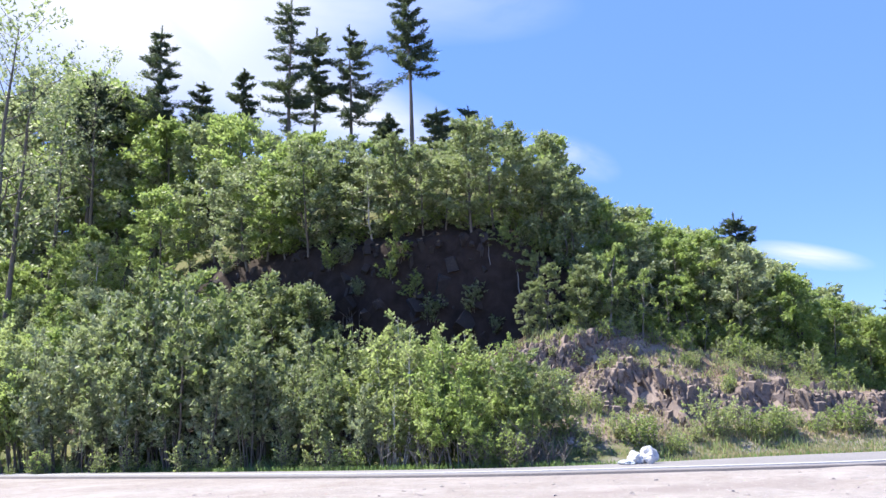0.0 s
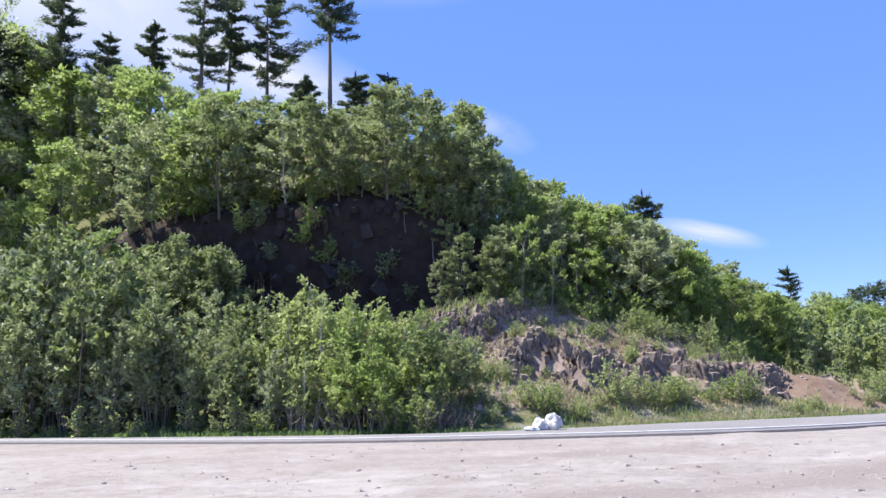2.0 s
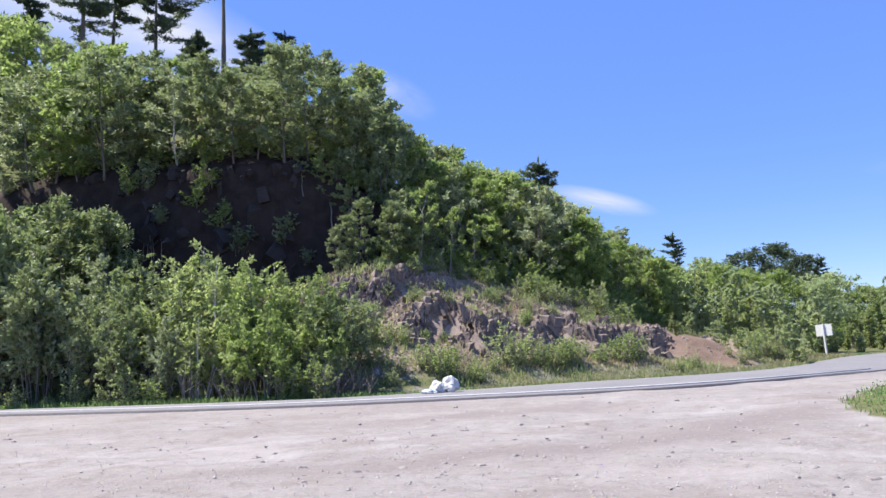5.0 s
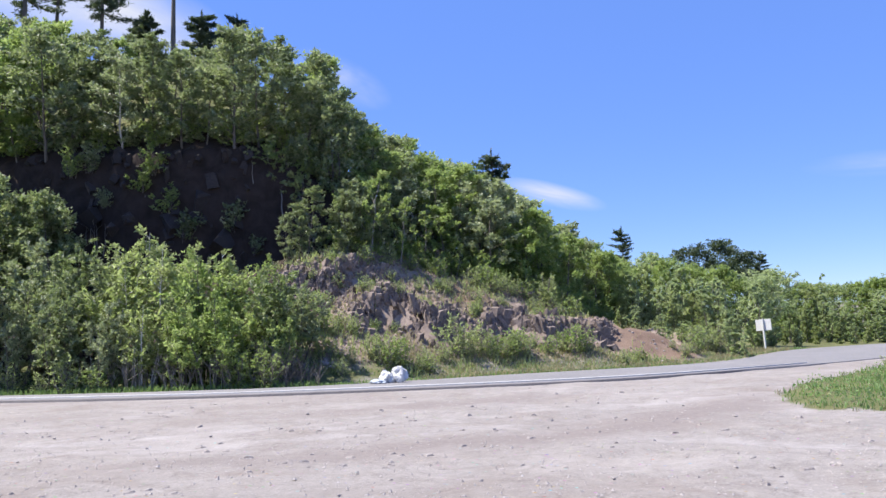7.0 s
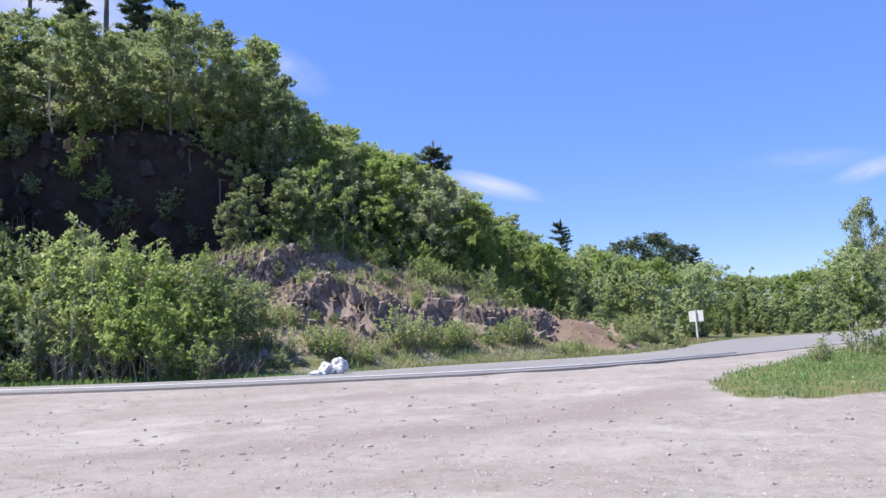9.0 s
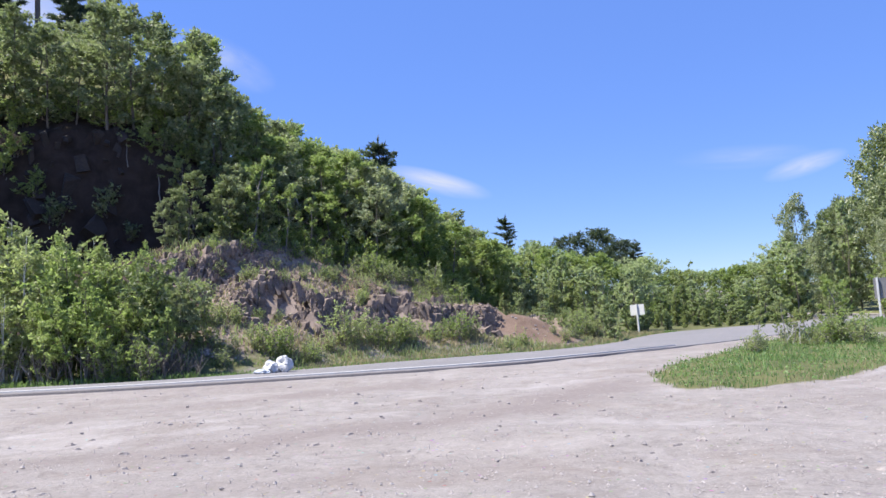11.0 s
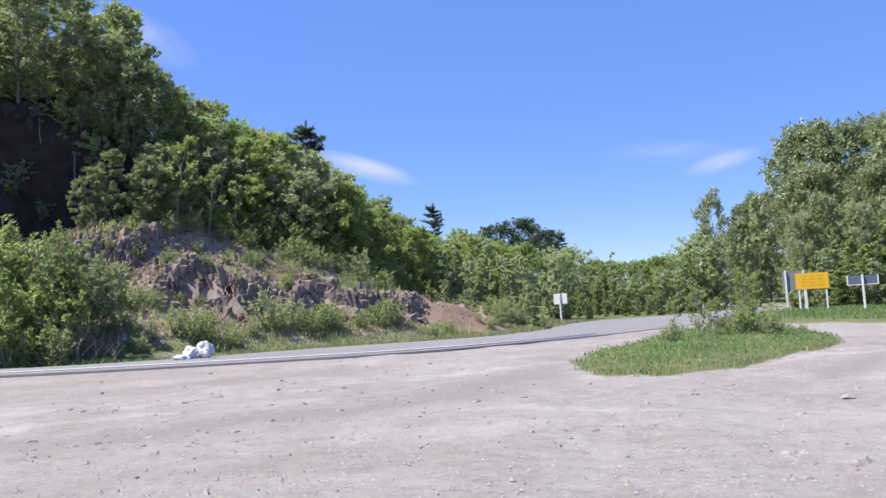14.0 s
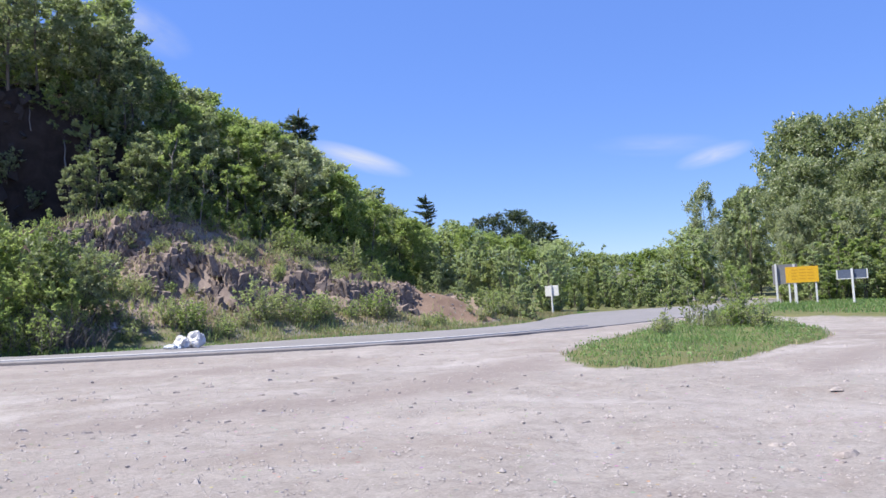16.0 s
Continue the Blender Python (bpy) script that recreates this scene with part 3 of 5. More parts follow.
build_ground()
road = tagged(strip("road", near, far, 0.05, 0.09, M_ASPHALT, -110, 106, 1.0), "worn grey asphalt road with dusty edges", "road", kind="structure")
tagged(strip("trim_edge_line", lambda x: near(x) + 0.5, lambda x: near(x) + 0.5 + 0.34 * np.clip((24 - x) / 12, 0.12, 1), 0.098, 0.098, M_LINE, -110, 23, 1.0, 1), "worn white edge line along the road", "road marking", kind="structure")
tagged(strip("trim_road_edge", lambda x: near(x) + 0.16 - 0.41 * np.clip((23 - x) / 12, 0.1, 1), lambda x: near(x) + 0.16, 0.062, 0.064, M_TAR, -110, 22, 1.0, 1), "dark broken edge of the asphalt", "road edge", kind="structure")


def at_polar(az, d):
    return math.sin(radians(az)) * d, math.cos(radians(az)) * d


def top_of(proto):
    return max(max(v.co.z for v in c.data.vertices) for c in proto.children)


def plant(proto, x, y, scale, rng, sink=0.05, tilt=3.0, wide=1.0, tip=0.0):
    """One more plant of a kind; tip: degrees by which it leans out over the slope."""
    m = pose(x, y, ground_z(x, y) - sink, rng.normal() * tilt + tip, rng.normal() * tilt) @ pose(0, 0, 0, 0, 0, rng.uniform(0, 360)) @ Matrix.Diagonal((scale * wide, scale * wide, scale, 1))
    if not proto.get("used"):
        proto["used"] = 1
        proto.matrix_basis = m
        return proto
    k = proto.scale
    return copy_thing(proto, m @ Matrix.Diagonal((1 / k[0], 1 / k[1], 1 / k[2], 1)))


SKYLINE = ((-40, 24.5), (-29, 24.0), (-24.7, 24.6), (-21.5, 23.4), (-19.5, 21.8), (-14.6, 22.4), (-11, 21.6), (-6.4, 21.3), (-1.9, 20.6), (0.5, 19.5), (2, 21.5), (3.1, 22.2), (7.3, 21.5), (9.3, 19.2), (10.6, 17.4),
           (12, 15.8), (14.5, 15.4), (17.8, 13.0), (19.8, 12.6), (21.8, 11.4), (24.9, 9.7), (26.3, 7.4), (28.6, 6.4), (31, 5.8), (33.6, 5.3), (36.2, 5.2), (38.5, 4.6), (40.5, 3.8),
           (41.4, 2.7), (43.9, 3.1), (45, 2.5), (47.8, 3.5), (49.6, 3.6), (50.2, 5.2), (51.4, 7.0), (52.9, 6.4), (54.8, 9.2), (57.5, 12.2), (60.2, 12.6), (62.3, 11.9), (70, 12))
SK_A, SK_E = zip(*SKYLINE)


def skyline(az):
    return float(np.interp(az, SK_A, SK_E))


def to_height(az, d, el):
    """The height above the lot that stands at the elevation el, d metres off."""
    return EYE + d * math.tan(radians(el))


rng = np.random.default_rng(7)

# ---- woods on the hill ----
WOODS = []
KINDS = ((M_LEAF, M_BARK, 2.1, 0.25, "young birch in full green leaf on the hillside"), (M_LEAF_BRIGHT, M_BARK, 2.4, 0.26, "bright spring-green maple on the hillside"),
         (M_LEAF_SILVER, M_BARK_PALE, 2.0, 0.24, "silvery-leaved poplar on the hillside"), (M_LEAF, M_BARK, 2.5, 0.26, "broad dark green leaf tree on the hillside"),
         (M_LEAF_BRIGHT, M_BARK, 2.0, 0.24, "bright green birch with a grey trunk on the hillside"),
         (M_LEAF_SILVER, M_BARK, 2.2, 0.25, "grey-green poplar with wind-turned leaves on the hillside"), (M_LEAF, M_BARK, 1.8, 0.24, "slender green birch with a grey trunk on the hillside"))
for k, (leaf, bark, sp, sz, words) in enumerate(KINDS):
    t = broadleaf("tree", rng, 9.0, sp, 0.02 + 0.03 * (k % 3), 21, 8, 20, sz * 1.0, bark, leaf)
    WOODS.append(tagged(t, words, "tree", "woods on the hill"))
WOOD_TOPS = [top_of(t) for t in WOODS]


TALL = []
for leaf, words in ((M_LEAF_SILVER, "tall leafy poplar with silvery leaves"), (M_NEEDLE, "dark round-crowned tree rising above the young woods")):
    t = broadleaf("tall_tree", rng, 20.0, 4.6, 0.08, 36, 9, 26, 0.36, M_BARK, leaf)
    TALL.append((tagged(t, words, "tree", "tall trees"), top_of(t)))

AIRY = broadleaf("tall_tree", rng, 13.0, 2.6, 0.4, 22, 6, 16, 0.14, M_BARK, M_LEAF_SILVER, 0.8, 0.3)
tagged(AIRY, "airy light green birch standing above the ridge", "tree", "tall trees")
AIRY_TOP = top_of(AIRY)

GRAND = []
for leaf, words in ((M_LEAF_SILVER, "huge leafy poplar with pale wind-turned leaves"), (M_LEAF, "huge dense green tree behind the boards")):
    t = broadleaf("tall_tree", rng, 20.0, 5.4, 0.04, 46, 11, 30, 0.38, M_BARK, leaf, tip=1.1)
    GRAND.append((tagged(t, words, "tree", "tall trees"), top_of(t)))


def hill_trees():
    """Rows of trees up the slope, denser along the brow of the cut."""
    for layer, (s0, s1, gap) in enumerate(((11.8, 13.4, 1.25), (13.6, 14.8, 1.4), (16.5, 19.5, 1.7), (21.5, 25.0, 2.0), (27, 32, 2.1))):
        x = -58.0
        while x < 27:
            x += gap * rng.uniform(0.75, 1.25) * (1.15 if x < -15 and layer > 2 else 1.0)
            s = rng.uniform(s0, s1)
            if layer == 0 and -13.0 < x < 6.4:
                continue
            if x < -12:
                s -= (5.0, 4.0, 2.0, 0, 0)[layer]
            if layer == 1:
                s += 2.0 * math.exp(-(((x + 2) / 11) ** 4))
            y = float(far(x)) + s
            az, d = math.degrees(math.atan2(x, y)), math.hypot(x, y)
            if az < -36:
                continue
            room = to_height(az, d, skyline(az) - rng.uniform(-0.2, 0.7)) - ground_z(x, y)
            h = min((rng.uniform(3.2, 6.0), rng.uniform(4.5, 7.5), rng.uniform(6.0, 8.5), rng.uniform(7.5, 10.0) * (1.35 if x < -14 else 1.0), 20.0 if x < -14 else 14.0)[layer], room)
            if h < 2.0:
                continue
            bright = az < 4 and layer >= 2
            pick = int(rng.choice([1, 4, 1, 3])) if bright and rng.uniform() < 0.5 else int(rng.integers(0, 7))
            # leaf kinds stand in for light: dark ones as shade, pale as sun
            if -4 < az < 12 and layer < 3:
                pick = int(rng.choice([0, 3, 6]))
            elif x > 5:
                pick = int(rng.choice([4, 2, 5, 1, 4]))
            wide = 1.25 if layer < 2 else 1.22
            if h > 11.5:
                pick = int(rng.choice([1, 4, 5]))
            plant(WOODS[pick], x, y, h / WOOD_TOPS[pick], rng, wide=wide, tip=(abs(rng.normal()) * 10 + 3 if layer == 1 and -14 < x < 6 else 0.0))


hill_trees()

for i in range(38):
    x, tall = (rng.uniform(-15, -6.5), rng.uniform(4.0, 6.8)) if i < 28 else (rng.uniform(4.2, 9.5), rng.uniform(1.8, 3.6))
    y = float(far(x)) + rng.uniform(10.5, 14.5)
    pick = int(rng.choice([0, 3, 6]))
    plant(WOODS[pick], x, y, tall / WOOD_TOPS[pick], rng, wide=1.15)
for i in range(50):
    x = rng.uniform(6.5, 24)
    y = float(far(x)) + rng.uniform(14.5, 27)
    az, d = math.degrees(math.atan2(x, y)), math.hypot(x, y)
    h = min(rng.uniform(3.5, 6.5), to_height(az, d, skyline(az) - 0.6) - ground_z(x, y))
    if h > 1.8:
        pick = int(rng.choice([0, 3, 6, 2]))
        plant(WOODS[pick], x, y, h / WOOD_TOPS[pick], rng, wide=1.35)

# undergrowth along the brow of the cut and the foot of the woods
BRUSH = []
for leaf, words in ((M_LEAF, "dark green undergrowth at the wood's edge"), (M_LEAF_BRIGHT, "light green undergrowth at the wood's edge")):
    t = thicket_shrub("bush", rng, 3.0, 1.6, 6, 170, 0.21, M_TWIG, leaf, 0.02)
    BRUSH.append((tagged(t, words, "bush", "bushes at the wood's edge"), top_of(t)))
for row, (x0, x1, gap) in enumerate(((-17.0, 6.0, 0.85), (-15.0, 6.0, 1.3), (7.0, 28.0, 0.75), (6.0, 27.0, 1.1))):
    x = x0
    while x < x1:
        x += gap * rng.uniform(0.7, 1.3)
        s = (rng.uniform(12.4, 13.4), rng.uniform(14.2, 16.0), rng.uniform(10.9, 11.8), rng.uniform(11.6, 12.8))[row]
        if row < 2:
            s += 2.0 * math.exp(-(((x + 2) / 11) ** 4))
        k = int(rng.integers(0, 2)) if row < 2 else 1
        h = rng.uniform(1.4, 2.6) * (0.7, 1.0, 0.6, 0.9)[row]
        plant(BRUSH[k][0], x, float(far(x)) + s, h / BRUSH[k][1], rng, 0.1, wide=1.2, tip=(16.0, 8.0, 0.0, 0.0)[row])

# ---- conifers on the ridge ----
PINES = ((-24.9, 72, 24.0, 0.7, 2.4), (-20.6, 70, 27.4, 0.55, 2.6), (-22.9, 72, 23.6, 0.65, 2.2), (-17.9, 71, 24.2, 0.55, 2.0), (-14.6, 72, 25.2, 0.45, 1.8),
         (-11.2, 66, 30.2, 0.35, 2.9), (-9.3, 69, 28.2, 0.45, 2.0), (-6.3, 67, 28.7, 0.35, 2.6), (-1.6, 66, 31.4, 0.50, 2.5), (0.6, 68, 22.7, 0.3, 1.7), (-3.4, 70, 22.4, 0.4, 1.6), (3.0, 66, 22.8, 0.3, 1.8))
for az, d, el, bare, sp in PINES:
    x, y = at_polar(az, d)
    z = ground_z(x, y)
    h = to_height(az, d, el) - z
    t = pine("pine_tree", rng, h, bare, sp, int(7 + h * 0.36), 0.14, 1.6, rng.normal() * 0.5)
    t.matrix_basis = pose(x, y, z, 0, 0, rng.uniform(0, 360))
    tagged(t, "tall dark conifer standing on the wooded ridge", "pine tree", "conifers on the ridge")

# ---- thickets along the road ----
SHRUBS = []
KINDS = ((M_LEAF, M_BARK, 7.5, 2.3, 0.16, "tall green alder thicket beside the road"), (M_LEAF_SILVER, M_BARK, 7.5, 2.1, 0.15, "silvery willow thicket beside the road"),
         (M_LEAF, M_BARK, 7.0, 2.5, 0.16, "dense dark green alder beside the road"), (M_LEAF_YELLOW, M_BARK_PALE, 5.0, 2.0, 0.12, "yellow-green willow shrub beside the road"),
         (M_LEAF_BRIGHT, M_BARK, 5.0, 2.1, 0.12, "bright green birch shrub beside the road"))
for leaf, bark, hh, sp, sz, words in KINDS:
    t = thicket_shrub("shrub", rng, hh, sp, 9, 450 if hh > 6 else 416, sz * (1.5 if hh > 6 else 1.3), bark, leaf, 0.28 if hh > 6 else 0.34)
    SHRUBS.append((tagged(t, words, "shrub", "roadside thicket"), top_of(t)))
THICKET = ((-36, 6.5), (-29.6, 7.8), (-25.5, 10.4), (-21.3, 11.4), (-16.7, 12.2), (-13.9, 10.4), (-12.3, 8.7), (-8.2, 8.0), (-5.4, 6.6), (-3.2, 8.5), (1, 8.0), (5.1, 7.2), (7.0, 5.2), (8.2, 2.6))
TH_A, TH_E = zip(*THICKET)
for row in range(3):
    az = -37.0
    while az < 6.0:
        az += rng.uniform(1.9, 3.0)
        x, _ = at_polar(az, 32)
        y = float(far(x)) + (1.7, 3.2, 5.0)[row] + rng.uniform(-0.4, 0.4)
        x = y * math.tan(radians(az))
        d = math.hypot(x, y)
        h = to_height(az, d, float(np.interp(az, TH_A, TH_E))) - ground_z(x, y)
        h *= (0.66, 0.88, 1.0)[row] * rng.uniform(0.86, 1.06)
        pick = int(rng.choice([1, 3, 1, 4] if az < -24 else [0, 1, 2, 1, 0] if az < -5 else [3, 4, 3, 3, 4] if az < 3.5 else [4, 0, 4, 1]))
        proto, hh = SHRUBS[pick]
        plant(proto, x, y, h / hh, rng, 0.1, wide=0.95 if az < -5 else 1.1)


def ray_to_land(az, el):
    """Where a line of sight meets the ground."""
    dx, dy = at_polar(az, 1.0)
    d = np.arange(6, 120, 0.15)
    over = land(dx * d, dy * d) >= EYE + d * math.tan(radians(el))
    k = d[int(np.argmax(over))] if over.any() else 60.0
    return dx * k, dy * k


# ---- rock ledges on the slope ----


def chunk(seed, tall, material):
    """A broken, angular slab of rock with a jagged top."""
    r = np.random.default_rng(seed)
    bm = bmesh.new()
    for cx, cy in ((-1, -1), (1, -1), (1, 1), (-1, 1)):
        bm.verts.new((cx * r.uniform(0.35, 0.5), cy * r.uniform(0.35, 0.5), -0.5 * tall))
        bm.verts.new((cx * r.uniform(0.2, 0.5), cy * r.uniform(0.2, 0.5), tall * r.uniform(0.25, 0.5)))
    for _ in range(3):
        bm.verts.new((r.uniform(-0.6, 0.6), r.uniform(-0.6, 0.6), tall * r.uniform(-0.2, 0.4)))
    res = bmesh.ops.convex_hull(bm, input=bm.verts)
    bmesh.ops.delete(bm, geom=[v for v in bm.verts if not v.link_faces], context="VERTS")
    me = bpy.data.meshes.new("rock")
    bm.to_mesh(me)
    bm.free()
    me.materials.append(material)
    return me


CHUNKS = [chunk(s, 1.0 + 0.25 * (s % 4), M_ROCK) for s in range(9)]
SHADE_CHUNKS = [chunk(s, 1.0 + 0.25 * (s % 4), M_ROCK_SHADE) for s in range(9)]


def ledge(words, x0, x1, line, count, big, spread, lean=-0.38, slim=(0.22, 0.5), shapes=CHUNKS, sunk=0.15, twist=0.13):
    """A broken band of leaning rock slabs along a line across the slope; line: the distance from the road at x."""
    top = new("rock_ledge")
    xm = (x0 + x1) / 2
    ym = float(far(xm)) + line(xm)
    top.location = (xm, ym, ground_z(xm, ym))
    tagged(top, words, "rock ledge", "rock ledges")
    for i in range(count):
        px = x0 + (x1 - x0) * rng.uniform(0, 1)
        py = float(far(px)) + line(px) + rng.normal() * spread
        s = big * rng.lognormal(-0.15, 0.38)
        ob = new("rock", shapes[int(rng.integers(0, 9))])
        ob.parent = top
        ob.matrix_basis = Matrix.Translation((px - xm, py - ym, ground_z(px, py) - top.location.z - s * sunk)) @ Euler((rng.normal() * (twist + 0.02) - 0.15, rng.normal() * twist + lean, rng.uniform(-0.5, 0.5))).to_matrix().to_4x4() \
            @ Matrix.Diagonal((s * rng.uniform(*slim), s * rng.uniform(0.6, 1.0), s * rng.uniform(0.9, 1.6), 1))


ledge("upper ledge of fractured purple-grey rock on the slope", 3.6, 8.2, lambda x: float(risers(x)[1]), 290, 0.18, 0.5)
ledge("jagged purple-grey rock ledge jutting from the slope", 6.4, 11.0, lambda x: float(risers(x)[0]), 300, 0.29, 0.40)
ledge("low dark rock ledge above the roadside shrubs", 12.3, 19.4, lambda x: float(risers(x)[0]), 300, 0.31, 0.40)
# these rocks carry painted shade besides what the trees cast
ledge("shaded rock face under the trees", -14.0, 3.0, lambda x: 12.9 + 0.6 * float(ripple(x, far(x) + 13, 0.35, 2.0)) + 2.0 * math.exp(-(((x + 2) / 11) ** 4)), 190, 0.36, 0.45, -0.1, (0.7, 1.6), SHADE_CHUNKS, 0.42, 0.4)


def rubble(words, n, x0, x1, size, place, tall=0.8):
    """Small broken rock joined into one mesh; place gives each piece's distance from the road."""
    b = Bag()
    shapes = [(np.array([v.co[:] for v in c.vertices]), [list(p.vertices) for p in c.polygons]) for c in CHUNKS[:4]]
    for i in range(n):
        px = rng.uniform(x0, x1)
        py = float(far(px)) + place(px)
        V, F = shapes[i % 4]
        k = size * rng.lognormal(-0.2, 0.40)
        a = rng.uniform(0, 6.28)
        turn = np.array([[math.cos(a), -math.sin(a), 0], [math.sin(a), math.cos(a), 0], [0, 0, 1.0]])
        W = (V * (1, 0.8, tall)) @ turn.T * k
        W[:, 0] += 0.22 * W[:, 2]
        W += (px, py, ground_z(px, py))
        b.v.append(W)
        b.f.extend([[q + b.n for q in f] for f in F])
        b.n += len(W)
    tagged(b.make("rubble", M_ROCK), words, "rubble", kind="stuff")


rubble("small broken rock strewn between the ledges", 3600, 3.6, 18.0, 0.10, lambda x: rng.uniform(2.6, 10.8))
rubble("splintered rock standing along the lower ledge", 1500, 6.2, 19.4, 0.20, lambda x: float(risers(x)[0]) + rng.normal() * 0.5, 1.2)
rubble("splintered rock standing along the upper ledge", 900, 3.4, 9.0, 0.18, lambda x: float(risers(x)[1]) + rng.normal() * 0.7, 1.2)


# ---- small growth on the slope and verge ----
LOW = []
KINDS = ((M_LEAF_YELLOW, M_TWIG, 1.9, 0.9, 0.10, "small bright green shrub on the rocky slope"), (M_LEAF_BRIGHT, M_TWIG, 1.7, 0.9, 0.09, "low green shrub on the rocky slope"),
         (M_LEAF_YELLOW, M_TWIG, 1.3, 0.8, 0.08, "yellow-green weeds on the rocky slope"))
for leaf, bark, hh, sp, sz, words in KINDS:
    t = thicket_shrub("low_shrub", rng, hh, sp, 8, 112, sz * 1.15, bark, leaf, 0.05)
    LOW.append((tagged(t, words, "shrub", "low shrubs on the slope"), top_of(t)))
for az, el, h, k in ((13.6, -2.0, 1.5, 1), (14.6, -2.1, 1.3, 1), (12.4, -1.7, 1.4, 2), (18.6, -1.6, 2.0, 0), (19.2, -1.8, 1.5, 0), (20.6, -1.6, 1.7, 0), (21.2, -1.8, 1.3, 1), (22.8, -1.7, 1.5, 1), (23.6, -1.7, 1.4, 0),
                     (22.2, -1.9, 1.2, 2), (25.2, -1.6, 1.1, 1), (26.4, -1.5, 1.4, 1), (27.4, -1.6, 1.7, 1), (28.0, -1.5, 1.3, 2), (17.6, -1.9, 1.0, 2), (16.3, -2.0, 0.9, 2), (10.8, -1.9, 1.1, 2), (10.0, 0.6, 0.9, 2),
                     (11.2, 0.2, 1.0, 2), (9.2, 2.2, 1.0, 2), (12.6, 0.2, 0.8, 1), (14.0, 0.2, 0.7, 2), (16.0, 3.2, 0.8, 2), (14.5, 2.9, 0.8, 2), (12.0, 5.4, 1.2, 1), (10.4, 6.2, 1.3, 0), (8.6, 6.6, 1.1, 2),
                     (13.6, 5.4, 1.4, 0), (15.4, 4.7, 1.2, 1), (7.4, 6.9, 1.0, 2), (17.4, 4.3, 1.3, 1), (19.8, 3.4, 1.4, 2), (20.8, 3.2, 1.6, 1), (21.8, 2.8, 1.5, 2), (22.8, 2.7, 1.7, 0), (23.8, 2.3, 1.5, 1), (25, 2.0, 1.9, 0),
                     (26.0, 1.4, 1.8, 0), (27.2, 0.9, 1.6, 1), (20.2, 2.2, 0.9, 2), (22.0, 1.9, 0.8, 2), (24.2, 1.5, 0.8, 2), (8.2, 4.2, 0.7, 2), (10.2, 3.2, 0.6, 2), (9.0, 0.4, 1.2, 1), (8.6, -1.4, 1.4, 1), (9.6, -1.6, 1.0, 2), (35.4, -1.7, 1.9, 1), (36.2, -1.8, 1.6, 2), (36.9, -1.6, 2.0, 0), (30.6, -2.5, 0.7, 2),
                     (35.8, -1.1, 1.2, 1)):
    x, y = ray_to_land(az, el)
    proto, hh = LOW[k]
    plant(proto, x, y, h / hh * rng.uniform(0.75, 1.0), rng, 0.03, wide=1.15)

# pale weeds and seedlings strewn over the slope
for i in range(70):
    x = rng.uniform(5.0, 24.0)
    s = rng.uniform(1.6, 10.4)
    if abs(s - float(risers(x)[0])) < 0.9 and x < 18:
        continue
    if x > 17.5 and s > 3:
        continue
    k = int(rng.choice([2, 2, 0, 1]))
    plant(LOW[k][0], x, float(far(x)) + s, rng.uniform(0.35, 0.8) / LOW[k][1], rng, 0.02, wide=1.3)

# thin saplings in front of the shaded cut
SAPLINGS = []
for leaf, base, words in ((M_LEAF_YELLOW, 0.5, "thin sapling with a tuft of pale green leaves"), (M_LEAF_BRIGHT, 0.25, "slender young tree with light green leaves")):
    t = broadleaf("sapling", rng, 4.0, 0.8, base, 10, 5, 14, 0.14, M_TWIG, leaf)
    SAPLINGS.append((tagged(t, words, "sapling", "saplings by the cut"), top_of(t)))
for az, el, h, k in ((6.2, 7.3, 3.2, 0), (7.2, 7.0, 2.8, 0), (8.3, 6.7, 3.7, 0), (12.4, 5.8, 4.6, 1), (14.6, 5.2, 3.6, 1), (18.7, 4.0, 2.0, 1), (4.0, 9.8, 2.0, 0), (-3.4, 9.6, 1.8, 0), (10.8, 6.6, 3.0, 1), (16.4, 5.0, 3.0, 1)):
    x, y = ray_to_land(az, el)
    proto, hh = SAPLINGS[k]
    plant(proto, x, y, h / hh, rng, 0.03, 4.0)

# ---- woods beyond the bend ----


YOUNG = []
KINDS = ((M_LEAF_PALE_HAZE, M_BARK_PALE, 2.7, 0.46, "green birch in the young woods beyond the bend"), (M_LEAF_YELLOW, M_BARK, 3.1, 0.45, "broad yellow-green tree beyond the bend"),
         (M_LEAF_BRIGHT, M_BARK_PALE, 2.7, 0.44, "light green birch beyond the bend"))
for k, (leaf, bark, sp, sz, words) in enumerate(KINDS):
    t = broadleaf("tree", rng, 9.0, sp * 0.95, 0.0, 36, 8, 19, sz * 0.56, bark, leaf, 1.3, 0.8)
    YOUNG.append((tagged(t, words, "tree", "woods beyond the bend"), top_of(t)))
def far_woods(a0, a1, d0, d1, gap, low, high, picks, protos, wide=1.0):
    """A row of trees along an arc; low, high: their share of the height of the wood's outline."""
    az = a0
    while az < a1:
        d = rng.uniform(d0, d1)
        az += math.degrees(gap * rng.uniform(0.7, 1.3) / d)
        if az > a1:
            break
        x, y = at_polar(az, d)
        h = (to_height(az, d, skyline(az)) - ground_z(x, y)) * rng.uniform(low, high)
        if h < 0.8 or -7.0 < y - far(x) < 1.2 or (38.2 < az < 41.0 and d < 56.5):
            continue
        proto, hh = protos[int(rng.choice(picks))]
        plant(proto, x, y, h / hh, rng, wide=wide)


